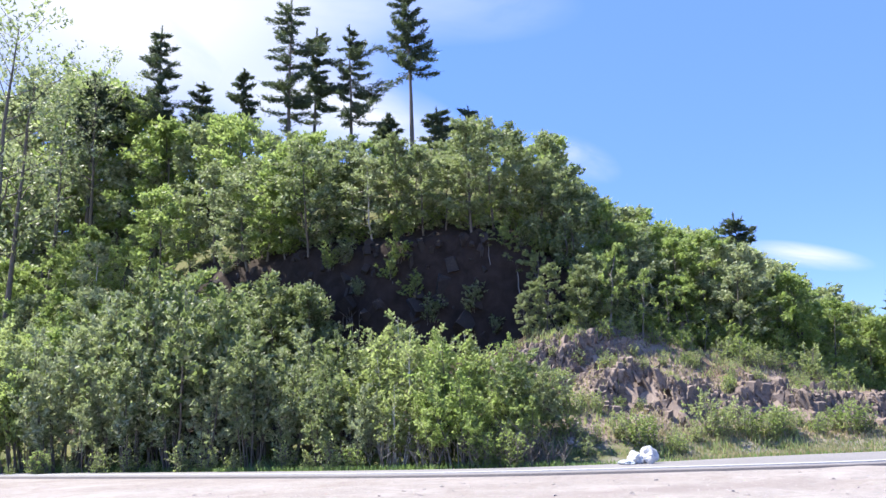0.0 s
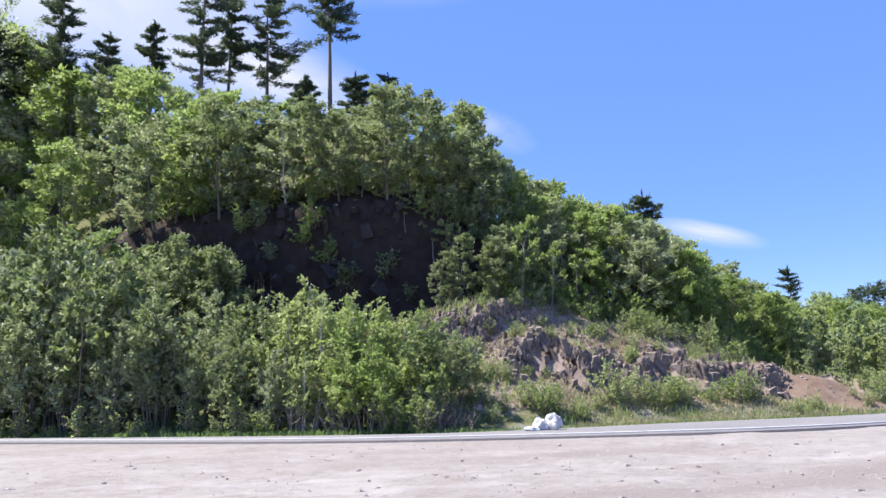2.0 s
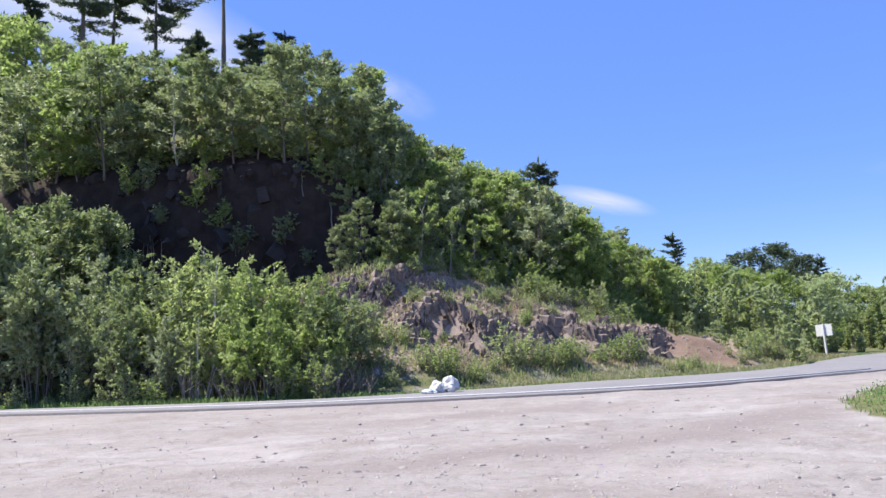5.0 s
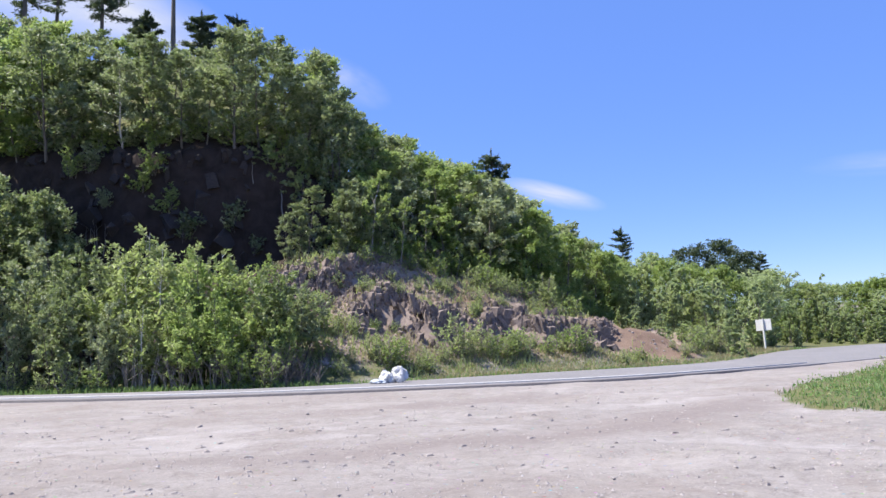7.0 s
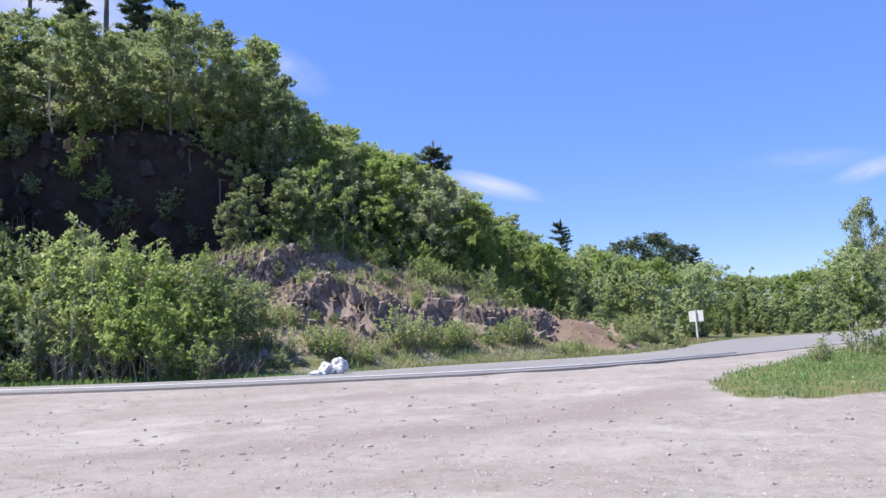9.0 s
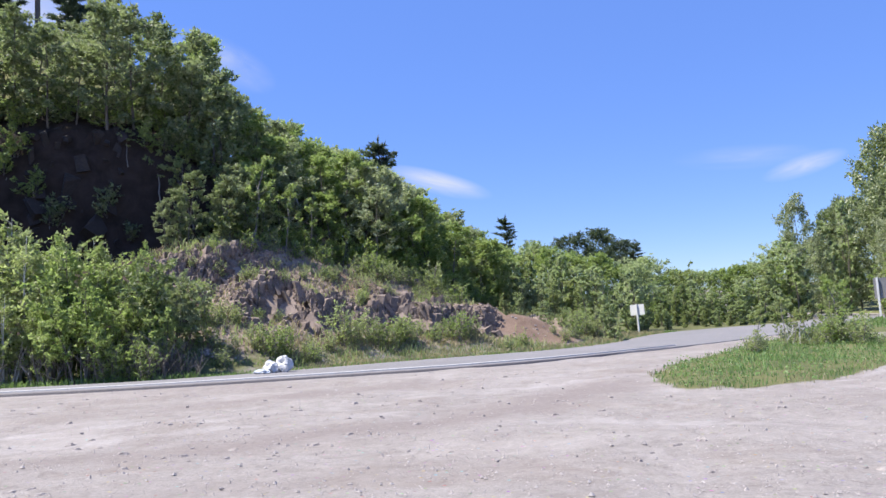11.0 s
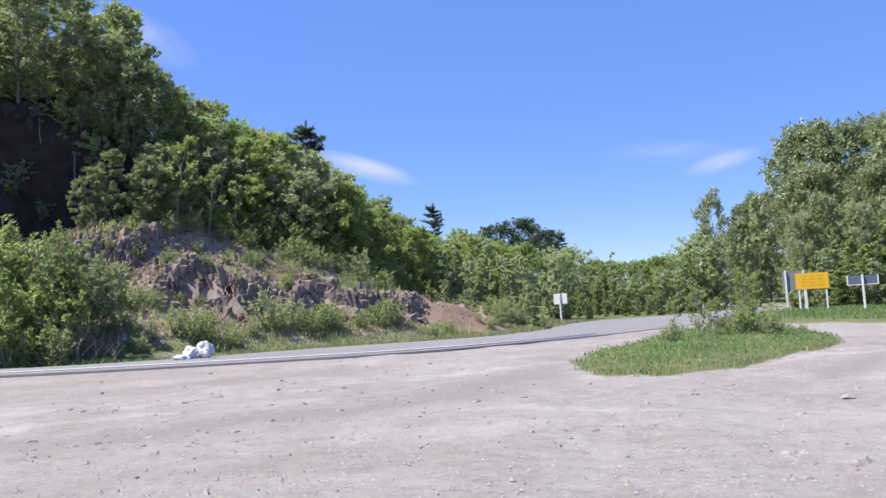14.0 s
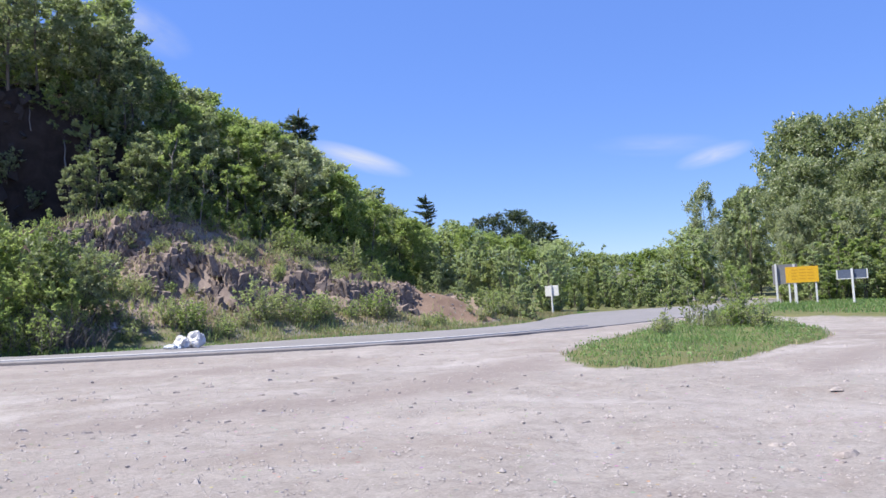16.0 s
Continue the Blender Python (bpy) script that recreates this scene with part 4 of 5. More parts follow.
FEATHER = []
KINDS = ((M_LEAF_PALE_HAZE, "feathery pale green young tree beyond the bend"), (M_LEAF_YELLOW, "feathery yellow-green young tree beyond the bend"),
         (M_LEAF_PALE_HAZE, "slender silvery young poplar beyond the bend"), (M_LEAF_BRIGHT, "slender green young tree beyond the bend"))
for leaf, words in KINDS:
    t = thicket_shrub("young_tree", rng, 8.0, 1.7, 6, 864, 0.20, M_BARK, leaf, 0.0)
    FEATHER.append((tagged(t, words, "tree", "woods beyond the bend"), top_of(t)))
far_woods(26.0, 41, 60, 66, 1.9, 0.90, 1.04, (0, 2, 2), YOUNG, 1.1)
far_woods(26.0, 41, 54, 59, 1.3, 0.75, 1.0, (0, 1, 2, 0), FEATHER, 1.15)
far_woods(26.5, 38.0, 47, 51, 1.1, 0.5, 0.8, (0, 1, 2, 1), FEATHER, 1.3)
far_woods(28.5, 38.2, 43, 45, 1.2, 0.25, 0.45, (0, 1, 2), FEATHER, 1.5)
far_woods(26.5, 40.5, 50, 53.5, 1.5, 0.6, 0.9, (2, 0, 1), FEATHER, 1.2)
far_woods(39.5, 53, 92, 98, 1.9, 0.92, 1.06, (0, 2, 1), YOUNG, 1.3)
far_woods(39.0, 54, 80, 85, 1.5, 0.75, 1.0, (0, 2, 3, 1), FEATHER, 1.3)
far_woods(39.5, 54, 72, 76, 1.4, 0.45, 0.75, (0, 1, 2, 3), FEATHER, 1.5)
far_woods(38.4, 43, 57, 62, 1.3, 0.3, 0.6, (0, 1, 2), FEATHER, 1.5)
far_woods(40.0, 54, 66, 69, 1.2, 0.22, 0.42, (1, 0, 1), FEATHER, 1.7)
far_woods(54.9, 68, 97, 103, 2.9, 0.93, 1.04, (0, 0, 1), GRAND, 0.9)
far_woods(54.4, 68, 90, 94, 2.8, 0.62, 0.85, (1, 0, 1), GRAND, 1.0)
far_woods(53.4, 69, 83, 86, 2.6, 0.42, 0.62, (1, 1, 0), GRAND, 0.85)
far_woods(52.6, 69, 76, 79, 1.5, 0.28, 0.46, (0, 3, 1, 3), FEATHER, 1.4)
far_woods(53.2, 69, 70, 73, 1.2, 0.13, 0.25, (1, 3, 1, 2), FEATHER, 1.7)
for az, d, el, k in ((50.4, 94, 5.2, 2), (43.9, 96, 3.4, 3), (53.4, 90, 7.0, 0)):
    x, y = at_polar(az, d)
    plant(FEATHER[k][0], x, y, (to_height(az, d, el) - ground_z(x, y)) / FEATHER[k][1], rng, wide=0.8)
for az, d, el in ((-31.0, 64, 29.4), (-29.6, 66, 25.2), (-27.2, 70, 25.2), (-24.5, 70, 25.6)):
    x, y = at_polar(az, d)
    plant(AIRY, x, y, (to_height(az, d, el) - ground_z(x, y)) / AIRY_TOP, rng)
for az, d, el, k in ((51.9, 112, 4.6, 1), (52.7, 108, 5.4, 1), (53.5, 114, 6.6, 1), (54.3, 108, 7.2, 1), (53.1, 122, 5.6, 0)):
    x, y = at_polar(az, d)
    plant(GRAND[k][0], x, y, (to_height(az, d, el) - ground_z(x, y)) / GRAND[k][1], rng, wide=0.85)
for az, d, el, k, wide in ((51.3, 90, 7.6, 0, 0.7), (36.0, 108, 6.0, 1, 1.5), (37.4, 110, 6.3, 1, 1.5), (38.9, 106, 5.4, 1, 1.3)):
    x, y = at_polar(az, d)
    plant(TALL[k][0], x, y, (to_height(az, d, el) - ground_z(x, y)) / TALL[k][1], rng, wide=wide)
for az, d, el, bare, sp in ((31.0, 92, 7.2, 0.35, 2.3), (21.8, 60, 13.2, 0.4, 2.0), (39.9, 100, 4.7, 0.4, 2.0)):
    x, y = at_polar(az, d)
    z = ground_z(x, y)
    h = to_height(az, d, el) - z
    t = pine("pine_tree", rng, h, bare, sp, int(10 + h * 0.6), 0.05, 1.0, rng.normal() * 0.3)
    t.matrix_basis = pose(x, y, z, 0, 0, rng.uniform(0, 360))
    tagged(t, "dark conifer rising behind the young woods", "pine tree", "conifers beyond the bend")

# ---- boards by the side road ----


def box(sx, sy, sz, bevel=0.01):
    bm = bmesh.new()
    bmesh.ops.create_cube(bm, size=1)
    bmesh.ops.scale(bm, vec=(sx, sy, sz), verts=bm.verts)
    bmesh.ops.bevel(bm, geom=list(bm.edges), offset=bevel, segments=2, affect="EDGES")
    return bm


def placed(ob, x, y, z):
    ob.location = (x, y, z)
    return ob


def board_sign(name, words, x, y, face, width, low, high, posts, panel, post_front=False, bars=(), tilt=0.0):
    """A board on posts; face: degrees by which its front is turned; posts: their offsets and widths."""
    top = new(name)
    top.matrix_basis = pose(x, y, ground_z(x, y), 0, tilt, face)
    tagged(top, words, "sign")
    h = high - low
    back = placed(part("panel", box(width, 0.03, h, 0.008), panel, top), 0, 0, (low + high) / 2)
    for off, w, up in posts:
        placed(part("post", box(w, w, up + 0.4, 0.012), M_WHITE, top, "white painted post"), off, -0.016 - w / 2 if post_front else 0.016 + w / 2, up / 2 - 0.2)
    for i, (bx, bz, bw, bh) in enumerate(bars):
        placed(part("lettering", box(bw, 0.006, bh, 0.002), M_AMBER, top, "faded amber lettering"), bx, -0.019, low + bz * h)
    return top


board_sign("roadside_sign", "small white square sign back on a leaning white post", 35.3, 42.0, -66, 1.04, 1.25, 1.98, ((0, 0.11, 2.02),), M_WHITE, True, tilt=-2.5)
YB = [(-0.48 + 0.48 * (k % 3) + 0.03 * ((k * 7) % 3), 0.80 - 0.19 * (k // 3), 0.35 + 0.04 * ((k * 5) % 3), 0.05) for k in range(12)]
board_sign("yellow_sign", "large yellow notice board on three white posts", 50.25, 32.76, -58, 2.11, 1.495, 2.616, ((-0.86, 0.12, 2.2), (-0.43, 0.12, 2.2), (0.86, 0.12, 2.2)), M_YELLOW, False, YB, tilt=-1.2)
board_sign("grey_sign", "weathered grey board on white posts behind the yellow board", 52.37, 35.51, -54, 1.72, 1.426, 2.892, ((-0.62, 0.14, 2.95), (0.62, 0.14, 2.9)), M_GREYWOOD, True, tilt=-1.2)
slate = board_sign("slate_sign", "slate blue board with pale ends on one white post", 48.44, 28.1, -60, 1.77, 1.624, 2.219, ((0, 0.14, 2.29),), M_SLATE, True, tilt=-1.5)
for off in (-0.86, 0.86):
    placed(part("end_strip", box(0.08, 0.04, 0.62, 0.006), M_WHITE, slate, "pale end strip"), off, -0.004, 1.922)
placed(part("bottom_strip", box(1.64, 0.036, 0.05, 0.006), M_WHITE, slate, "pale bottom strip"), 0, -0.006, 1.64)


# ---- white sacks at the road's edge ----


def sack(words, x, y, sx, sy, sz, material, seed, neck=True):
    top = new("sack")
    top.matrix_basis = pose(x, y, max(0.06, ground_z(x, y)), 0, 0, seed * 40)
    tagged(top, words, "sack", "dumped sacks")
    bm = bmesh.new()
    bmesh.ops.create_icosphere(bm, subdivisions=4, radius=0.5)
    for v in bm.verts:
        p = v.co.copy()
        k = 1 + 0.55 * noise.noise(p * 2.2 + Vector((seed * 9, 0, 0))) - 0.20 * abs(noise.noise(p * 6 + Vector((0, seed * 5, 0)))) - 0.10 * abs(noise.noise(p * 13))
        p = p * k
        v.co = (p.x * sx, p.y * sy, max(p.z * sz + sz * 0.44, 0.0))
    body = part("body", bm, material, top)
    if neck:
        bm = bmesh.new()
        bmesh.ops.create_icosphere(bm, subdivisions=2, radius=0.10)
        for v in bm.verts:
            v.co *= 1 + 0.5 * noise.noise(v.co * 22 + Vector((seed, 0, 0)))
        placed(part("neck", bm, material, top, "gathered crumpled neck"), 0.14 * sx, 0.05, sz * 0.80)


sack("bulging white plastic sack on the road's edge", 6.54, 25.62, 0.54, 0.5, 0.58, M_SACK, 1)
sack("crumpled white plastic sack slumped on the road's edge", 6.12, 25.72, 0.58, 0.46, 0.42, M_SACK, 2)
sack("flattened bluish plastic bag beside the sacks", 5.74, 25.55, 0.62, 0.4, 0.17, M_SACK_DIM, 3, False)

# ---- dead brush at the foot of the thicket ----


def dead_brush(name, words, x, y, h, spread, count, bark, ribbon=False, thick=0.028):
    top = new(name)
    top.matrix_basis = pose(x, y, ground_z(x, y), 0, 0, rng.uniform(0, 360))
    tagged(top, words, "dead brush", "dead brush")
    for i in range(count):
        w = Bag()
        a, rr, hh = rng.uniform(0, 6.28), spread * rng.uniform(0.1, 1.0), h * rng.uniform(0.5, 1.0)
        b = np.array([math.cos(a) * rr * 0.5, math.sin(a) * rr * 0.5, -0.1])
        e = b + np.array([math.cos(a) * rr * 0.5, math.sin(a) * rr * 0.5, hh])
        path = wander(rng, b, e, 6, 0.07)
        w.tube(path, np.linspace(thick, 0.006, 6), 5)
        stem = w.make("stem", bark, top)
        for k in range(3):
            t, o = Bag(), path[2 + k]
            f = o + rng.normal(size=3) * 0.25 * (1, 1, 0.4) + (0, 0, 0.35)
            t.tube([o, (o + f) / 2, f], [0.012, 0.009, 0.004], 4)
            t.make("twig", bark, stem)
    if ribbon:
        placed(part("ribbon", box(0.16, 0.05, 0.24, 0.02), M_ORANGE, top, "orange plastic ribbon"), 0.02, -0.05, 1.35)


for k, az in enumerate(np.arange(-4.5, 8.2, 0.8)):
    x, _ = at_polar(az, 28.5)
    y = float(far(x)) + rng.uniform(0.9, 2.0)
    x = y * math.tan(radians(az))
    dead_brush("dead_brush", "tangle of bare grey twigs under the shrubs", x, y, rng.uniform(0.9, 2.0) * (0.6 if az > 6 else 1), 0.8, 7, M_TWIG if k % 3 else M_BARK, k == 5)
for az in np.arange(2.6, 8.6, 0.55):
    x, _ = at_polar(az, 28)
    y = float(far(x)) + rng.uniform(0.7, 1.5)
    x = y * math.tan(radians(az))
    dead_brush("dead_brush", "dense grey-brown dead brush beside the road", x, y, rng.uniform(1.1, 1.8) * (0.7 if az > 7 else 1), 0.9, 7, M_BARK if k % 2 else M_TWIG, thick=0.015)
    if az > 5:
        continue
    k = int(rng.integers(0, 3))
    plant(LOW[k][0], x + rng.normal() * 0.3, y - 0.2, rng.uniform(0.7, 1.5) / LOW[k][1], rng, 0.03, wide=1.1)
for az in (-8.6, -6.9, -6.2, -9.5):
    x, y = ray_to_land(az, 5.0)
    dead_brush("dead_brush", "bare grey dead stems standing above the thicket", x, y, 2.4, 0.7, 5, M_TWIG)

x, y = at_polar(-17.2, 68)
dead_brush("dead_tree", "bare grey dead tree standing on the ridge", x, y, to_height(-17.2, 68, 24.6) - ground_z(x, y), 1.3, 4, M_TWIG, thick=0.07)

for az in np.arange(-30, -5.0, 1.7):
    x, _ = at_polar(az, 29)
    y = float(far(x)) + rng.uniform(0.8, 1.6)
    x = y * math.tan(radians(az))
    k = int(rng.integers(0, 3))
    plant(LOW[k][0], x, y, rng.uniform(0.5, 1.5) / LOW[k][1], rng, 0.03, wide=1.2)

# ---- the grass island ----


def inside_points(outline, n, margin):
    ox, oy = np.array(outline).T
    px, py = rng.uniform(ox.min(), ox.max(), n), rng.uniform(oy.min(), oy.max(), n)
    keep = in_outline(px, py, outline) & (edge_distance(px, py, outline) > margin)
    return px[keep], py[keep]


def grass(name, words, px, py, height, material, width=0.014, lift=0.0):
    bare = (((px - 21.1) / 2.9) ** 2 + ((py - 33.4) / 2.4) ** 2 < 1) & (rng.uniform(0, 1, len(px)) > 0.05)
    height = np.broadcast_to(height, px.shape)[~bare]
    px, py = px[~bare], py[~bare]
    n = len(px)
    z = land(px, py) + lift
    h = height * rng.uniform(0.4, 1.3, n)
    a = rng.uniform(0, 2 * math.pi, n)
    w = width * rng.uniform(0.7, 1.5, n)
    bend = rng.normal(size=(n, 2)) * 0.28 * h[:, None]
    base = np.stack([px, py, z - 0.02], 1)
    side = np.stack([np.cos(a) * w, np.sin(a) * w, 0 * a], 1)
    mid = base + np.stack([bend[:, 0] * 0.35, bend[:, 1] * 0.35, h * 0.6], 1)
    tip = base + np.stack([bend[:, 0], bend[:, 1], h], 1)
    V = np.stack([base - side, base + side, mid + side * 0.8, mid - side * 0.8, tip], 1).reshape(-1, 3)
    k = np.arange(n)[:, None] * 5
    F = (k + np.array([[0, 1, 2, 3]])).tolist() + (k + np.array([[3, 2, 4]])).tolist()
    return tagged(mesh_object(name, V, F, material), words, "grass", kind="stuff")


px, py = inside_points(ISLAND, 60000, 0.02)
keep = (ripple(px, py, 1.6, 2.0) + rng.normal(size=len(px)) * 0.5 > -0.25) & (edge_distance(px, py, ISLAND) + rng.normal(size=len(px)) * 0.25 > 0.25)
grass("grass", "fresh green grass and weeds on the traffic island", px[keep], py[keep], 0.11 + 0.11 * step(0.3, 2.0, edge_distance(px[keep], py[keep], ISLAND)) * np.clip(0.8 + ripple(px[keep], py[keep], 1.1, 4.0), 0.2, 1.6), M_GRASS, 0.010, 0.05)
px, py = inside_points(ISLAND, 9000, 0.0)
grass("dry_grass", "dry straw-coloured grass along the island", px, py, 0.14, M_DRYGRASS, 0.008, 0.02)
px, py = inside_points(ISLAND, 11000, 0.3)
weeds = Bag()
kk = rng.integers(0, 900, len(px))
cx, cy = inside_points(ISLAND, 2400, 0.3)
kk = kk % len(cx)
wx, wy = cx[kk] + rng.normal(size=len(kk)) * 0.14, cy[kk] + rng.normal(size=len(kk)) * 0.14
weeds.leaves(np.stack([wx, wy, land(wx, wy) + 0.06 + np.abs(rng.normal(size=len(kk))) * 0.10], 1), 0.075, rng, None, lift=1.2)
tagged(weeds.make("weeds", M_GRASS), "broad-leaved green weeds on the traffic island", "weeds", kind="stuff")
n = 20000
gx = rng.uniform(-26, 38, n)
gs = rng.beta(1.2, 2.2, n) * 3.2 + np.where(gx > 5, 0.45, 0.1)
grass("grass", "green grass and low weeds on the road's verge", gx, far(gx) + gs, np.where(gx > 4, 0.13, 0.22), M_GRASS, 0.014)
gx = rng.uniform(8, 36, 9000)
grass("dry_grass", "dry grass among the weeds on the verge", gx, far(gx) + rng.beta(1.3, 1.8, 9000) * 4.0 + 0.35, 0.22, M_DRYGRASS, 0.012)
gx = rng.uniform(3.5, 28, 14000)
gs = rng.uniform(1.5, 11.5, 14000)
keep = ripple(gx, far(gx) + gs, 0.9, 3.0) > 0.1
grass("grass", "pale green weeds scattered over the rocky slope", gx[keep], far(gx[keep]) + gs[keep], 0.30, M_LEAF_YELLOW, 0.022)
gx = rng.uniform(3.5, 24, 9000)
grass("dry_grass", "dry grass scattered over the rocky slope", gx, far(gx) + rng.uniform(2.5, 11.5, 9000), 0.22, M_DRYGRASS, 0.022)
gx, gy = rng.uniform(34, 66, 14000), rng.uniform(14, 36, 14000)
keep = verge_right(gx, gy) > 0.6
grass("grass", "green grass below the boards by the side road", gx[keep], gy[keep], 0.20, M_GRASS, 0.02)

for az, d, h, k in ((47.7, 26.6, 0.85, 2), (48.0, 26.9, 0.7, 2), (47.4, 27.0, 0.6, 0), (50.6, 31, 0.5, 2), (52.4, 31, 1.1, 1), (53.0, 31.5, 1.5, 1), (53.8, 30.5, 1.3, 2), (54.6, 31.0, 0.7, 1), (51.6, 32, 0.6, 0), (55.4, 30, 0.5, 2),
                    (51.2, 30.5, 0.4, 2), (49.5, 29.5, 0.35, 0), (56.2, 30.8, 0.4, 1)):
    x, y = at_polar(az, d)
    proto, hh = LOW[k]
    plant(proto, x, y, h / hh, rng, -0.04, wide=1.3)
for az, d, h, k in ((47.6, 27.4, 1.5, 0), (53.5, 31.6, 2.7, 1), (53.0, 32.0, 2.4, 1), (52.4, 31.4, 1.9, 0)):
    x, y = at_polar(az, d)
    plant(SAPLINGS[k][0], x, y, h / SAPLINGS[k][1], rng, -0.04)
for az, d, h in ((50.0, 31.5, 1.9), (50.5, 31.2, 1.3), (51.1, 31.4, 1.5), (49.7, 31.0, 0.9), (52.0, 31.8, 1.2)):
    x, y = at_polar(az, d)
    dead_brush("birch_snag", "bare white birch stem on the grass island", x, y, h, 0.12, 1, M_BARK_PALE, thick=0.05)
    plant(LOW[2][0], x + 0.2, y + 0.2, h * 0.6 / LOW[2][1], rng, -0.04, wide=1.0)
    plant(SAPLINGS[0][0], x - 0.1, y + 0.15, h * 1.02 / SAPLINGS[0][1], rng, -0.04)

# ---- loose stones ----


def stone_data(seed):
    r = np.random.default_rng(100 + seed)
    bm = bmesh.new()
    bmesh.ops.create_icosphere(bm, subdivisions=1, radius=0.5)
    for v in bm.verts:
        v.co *= 1 + r.normal() * 0.13
        v.co.z *= 0.62
    me = bpy.data.meshes.new("stone")
    bm.to_mesh(me)
    bm.free()
    me.materials.append(M_STONE)
    return me


STONES = [stone_data(k) for k in range(6)]


def lay_stone(x, y, s, words="loose grey stone on the gravel", group="stones on the lot"):
    ob = new("stone", STONES[int(rng.integers(0, 6))])
    ob.matrix_basis = pose(x, y, ground_z(x, y) + s * 0.12, 0, 0, rng.uniform(0, 360)) @ Matrix.Diagonal((s, s * rng.uniform(0.6, 1), s, 1))
    tagged(ob, words, "stone", group)


for i in range(45):
    d = rng.uniform(7.5, 22)
    az = rng.uniform(-22, 58)
    x, y = at_polar(az, d)
    if y > near(x) - 1 or bool(in_outline(np.array([x]), np.array([y]), ISLAND)[0]):
        continue
    lay_stone(x, y, rng.lognormal(-2.95, 0.35))
for i in range(30):
    x, y = 20.9 + rng.normal() * 1.3, 32.4 + rng.normal() * 0.9
    lay_stone(x, y, rng.lognormal(-2.2, 0.35), "stone lying on the sandy dirt heap", "stones on the dirt heap")
for i in range(34):
    x, y = 4.9 + rng.normal() * 0.45, 29.4 + rng.normal() * 0.6
    lay_stone(x, y, rng.lognormal(-1.9, 0.35), "pale stone heaped by the thicket", "pale stones")


def pebbles(n, d0, d1, size):
    b = Bag()
    d = d0 * (d1 / d0) ** rng.uniform(0, 1, n)
    a = np.radians(rng.uniform(-30, 66, n))
    x, y = np.sin(a) * d, np.cos(a) * d
    keep = (y < near(x) - 0.6) & ~in_outline(x, y, ISLAND)
    x, y = x[keep], y[keep]
    z = land(x, y)
    m = len(x)
    s = rng.lognormal(size, 0.4, m)
    unit = np.array([(1, 0, 0), (0, 1, 0), (-1, 0, 0), (0, -1, 0), (0, 0, 0.8)])
    jit = 1 + rng.normal(size=(m, 5, 1)) * 0.25
    V = np.stack([x, y, z], 1)[:, None] + unit[None] * jit * s[:, None, None]
    k = np.arange(m)[:, None] * 5
    F = np.concatenate([k + np.array([[i, (i + 1) % 4, 4]]) for i in range(4)])
    b.put(V.reshape(-1, 3), F)
    tagged(b.make("gravel", M_STONE), "small loose gravel scattered over the lot", "gravel", kind="stuff")


def clods(n):
    """Flat pale and dark lumps of hard gravel, in drifts along the wheel tracks."""
    b = Bag()
    for i in range(n):
        d, a = 7.0 * 3.4 ** rng.uniform(0, 1), rng.uniform(-28, 64)
        x, y = at_polar(a, d)
        if y > near(x) - 0.8 or ripple(x, y, 0.45, 6.0) < -0.1 or bool(in_outline(np.array([x]), np.array([y]), ISLAND, 0.2)[0]):
            continue
        r = rng.lognormal(-3.1, 0.38)
        k = 7
        ang = np.arange(k) * 2 * math.pi / k + rng.uniform(0, 1)
        rr = r * rng.uniform(0.6, 1.25, k)
        z = ground_z(x, y)
        ring = np.stack([x + np.cos(ang) * rr * 1.3, y + np.sin(ang) * rr * 0.8, np.full(k, z - 0.01)], 1)
        cap = np.stack([x + np.cos(ang) * rr * 0.7, y + np.sin(ang) * rr * 0.45, z + r * rng.uniform(0.12, 0.4, k)], 1)
        V = np.concatenate([ring, cap, [[x, y, z + r * 0.32]]])
        b.put(V, [(j, (j + 1) % k, k + (j + 1) % k) for j in range(k)] + [(j, k + (j + 1) % k, k + j) for j in range(k)] + [(k + j, k + (j + 1) % k, 2 * k) for j in range(k)])
    tagged(b.make("clods", M_CLOD), "hard lumps of pinkish gravel on the lot", "gravel", kind="stuff")


pebbles(9000, 5.5, 24, -4.5)
pebbles(700, 7.0, 24, -4.1)
clods(520)

# ---- clouds ----


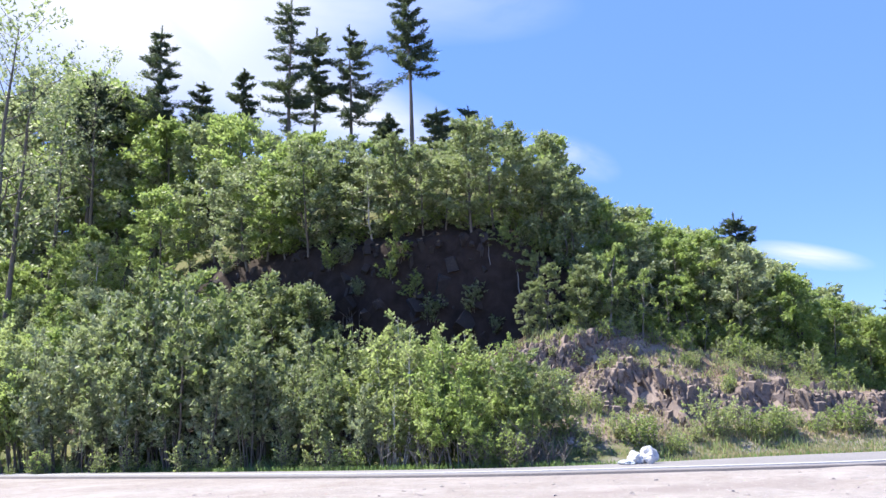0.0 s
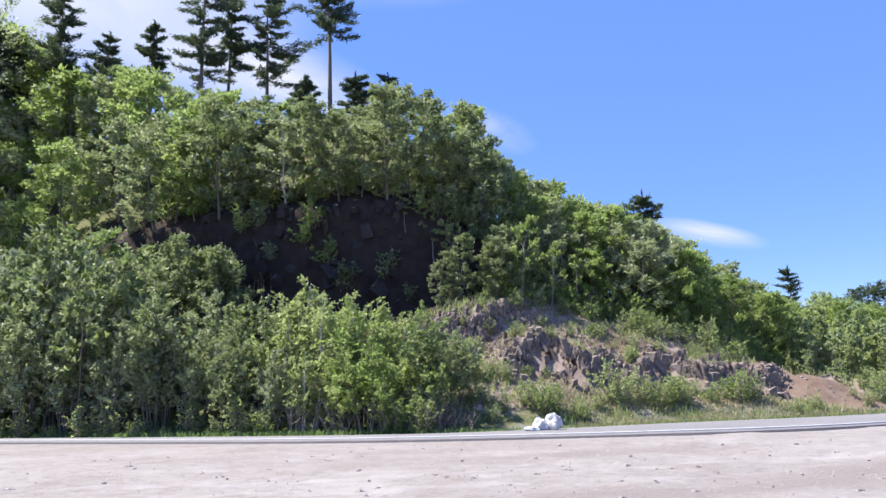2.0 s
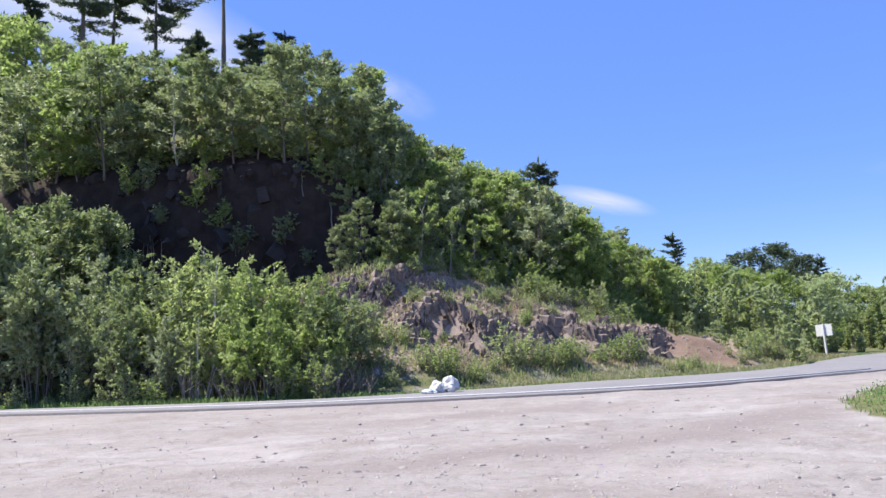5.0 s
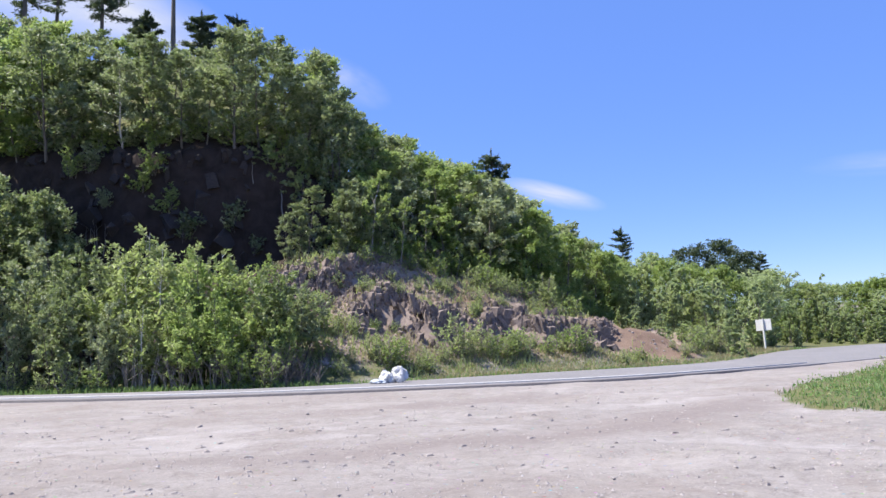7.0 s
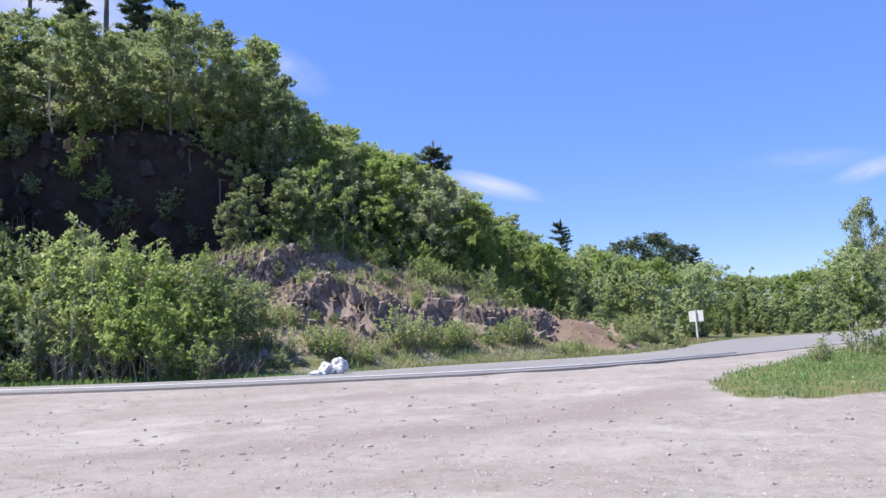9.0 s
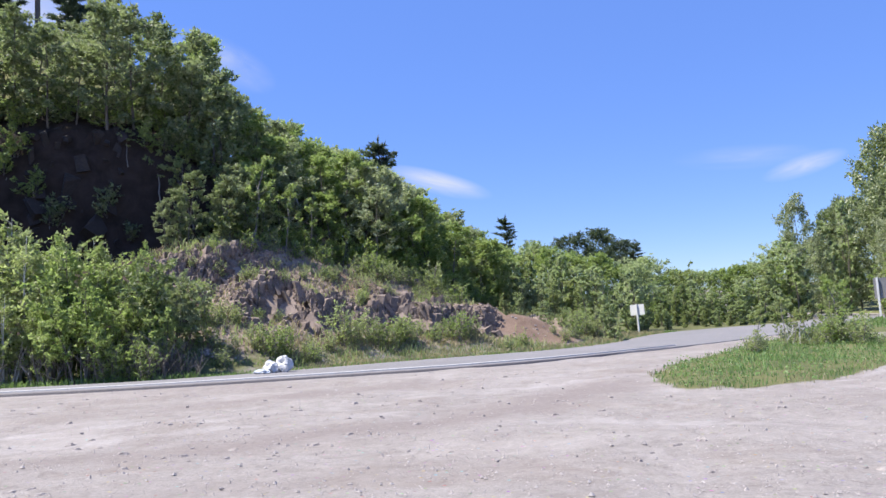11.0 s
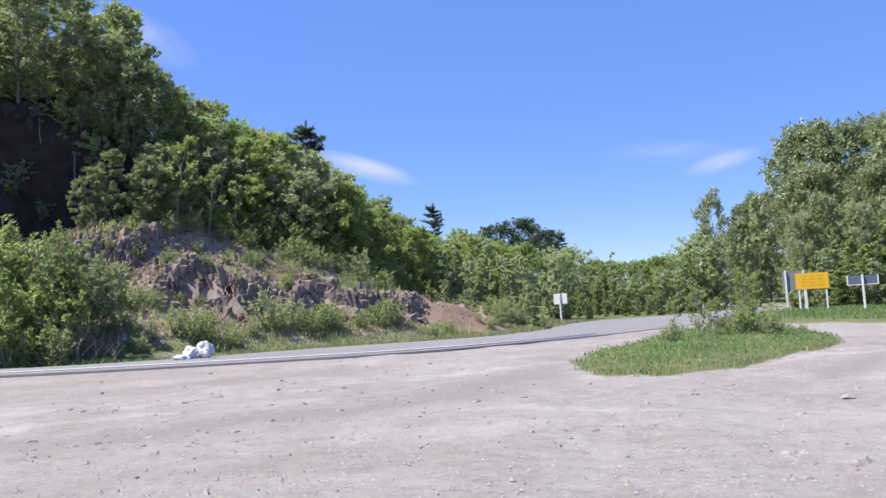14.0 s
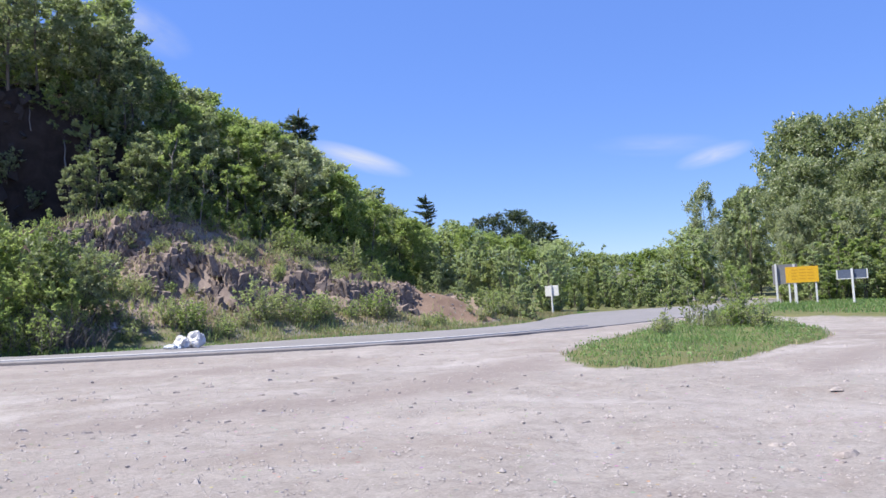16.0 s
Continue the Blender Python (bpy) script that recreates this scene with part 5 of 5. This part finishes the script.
def cloud(words, az, el, width, height, roll, strength, seed, puff=2.2, cover=0.45):
    """A thin bright cloud, far away."""
    m, nt, p = nodes_of("cloud_white")
    tc = nt.nodes.new("ShaderNodeTexCoord")
    mp = nt.nodes.new("ShaderNodeMapping")
    mp.inputs["Location"].default_value = (seed * 3.7, seed * 1.3, 0)
    mp.inputs["Scale"].default_value = (1.0, 1.0, 1)
    nt.links.new(tc.outputs["Object"], mp.inputs[0])
    n = noise_of(nt, mp.outputs[0], puff, 7, 0.55, 0.6)
    ln = nt.nodes.new("ShaderNodeVectorMath")
    ln.operation = "LENGTH"
    nt.links.new(tc.outputs["Object"], ln.inputs[0])
    edge = ramp(nt, ln.outputs["Value"], 1.0, 0.15)
    soft = nt.nodes.new("ShaderNodeMath")
    soft.operation = "MULTIPLY"
    nt.links.new(edge, soft.inputs[0])
    nt.links.new(ramp(nt, n, cover - 0.22, cover + 0.28), soft.inputs[1])
    fac = nt.nodes.new("ShaderNodeMath")
    fac.operation = "MULTIPLY"
    nt.links.new(soft.outputs[0], fac.inputs[0])
    fac.inputs[1].default_value = strength
    em = nt.nodes.new("ShaderNodeEmission")
    em.inputs[0].default_value, em.inputs[1].default_value = (0.95, 0.96, 1.0, 1), 0.477
    tr = nt.nodes.new("ShaderNodeBsdfTransparent")
    ms = nt.nodes.new("ShaderNodeMixShader")
    nt.links.new(fac.outputs[0], ms.inputs[0])
    nt.links.new(tr.outputs[0], ms.inputs[1])
    nt.links.new(em.outputs[0], ms.inputs[2])
    nt.links.new(ms.outputs[0], nt.nodes["Material Output"].inputs[0])
    D = 2400.0
    V = [(math.cos(a), math.sin(a), 0) for a in np.linspace(0, 2 * math.pi, 32, endpoint=False)]
    ob = mesh_object("backdrop_cloud", V, [list(range(32))], m)
    x, y = at_polar(az, D * math.cos(radians(el)))
    eye = Vector((x, y, D * math.sin(radians(el))))
    ob.matrix_basis = look(eye, (0, 0, EYE), roll) @ Matrix.Diagonal((D * math.tan(radians(width / 2)), D * math.tan(radians(height / 2)), 1, 1))
    tagged(ob, words, "cloud", kind="structure")


cloud("broad white sunlit cloud above the ridge", -24.0, 30.0, 42, 24, 8, 1.0, 1, 1.1, 0.22)
cloud("white cloud low behind the tall conifers", -7.0, 22.5, 20, 7, 12, 0.95, 2, 1.3, 0.36)
cloud("thin white cloud streak above the conifers", -8.0, 31.5, 36, 8, 3, 0.6, 3, 1.4, 0.42)
cloud("faint cloud wisp beside the ridge", 10.5, 18.8, 8, 3.2, 25, 0.42, 4, 1.4, 0.42)
cloud("small bright lens-shaped cloud above the woods", 25.9, 10.1, 8.6, 1.8, 16, 0.85, 5, 0.9, 0.34)
cloud("small bright cloud streak above the bend", 51.6, 9.2, 5.6, 1.5, -13, 0.6, 6, 1.0, 0.36)
cloud("faint thin cloud veil above the bend", 48.0, 10.2, 10, 1.8, 3, 0.22, 7, 1.0, 0.40)
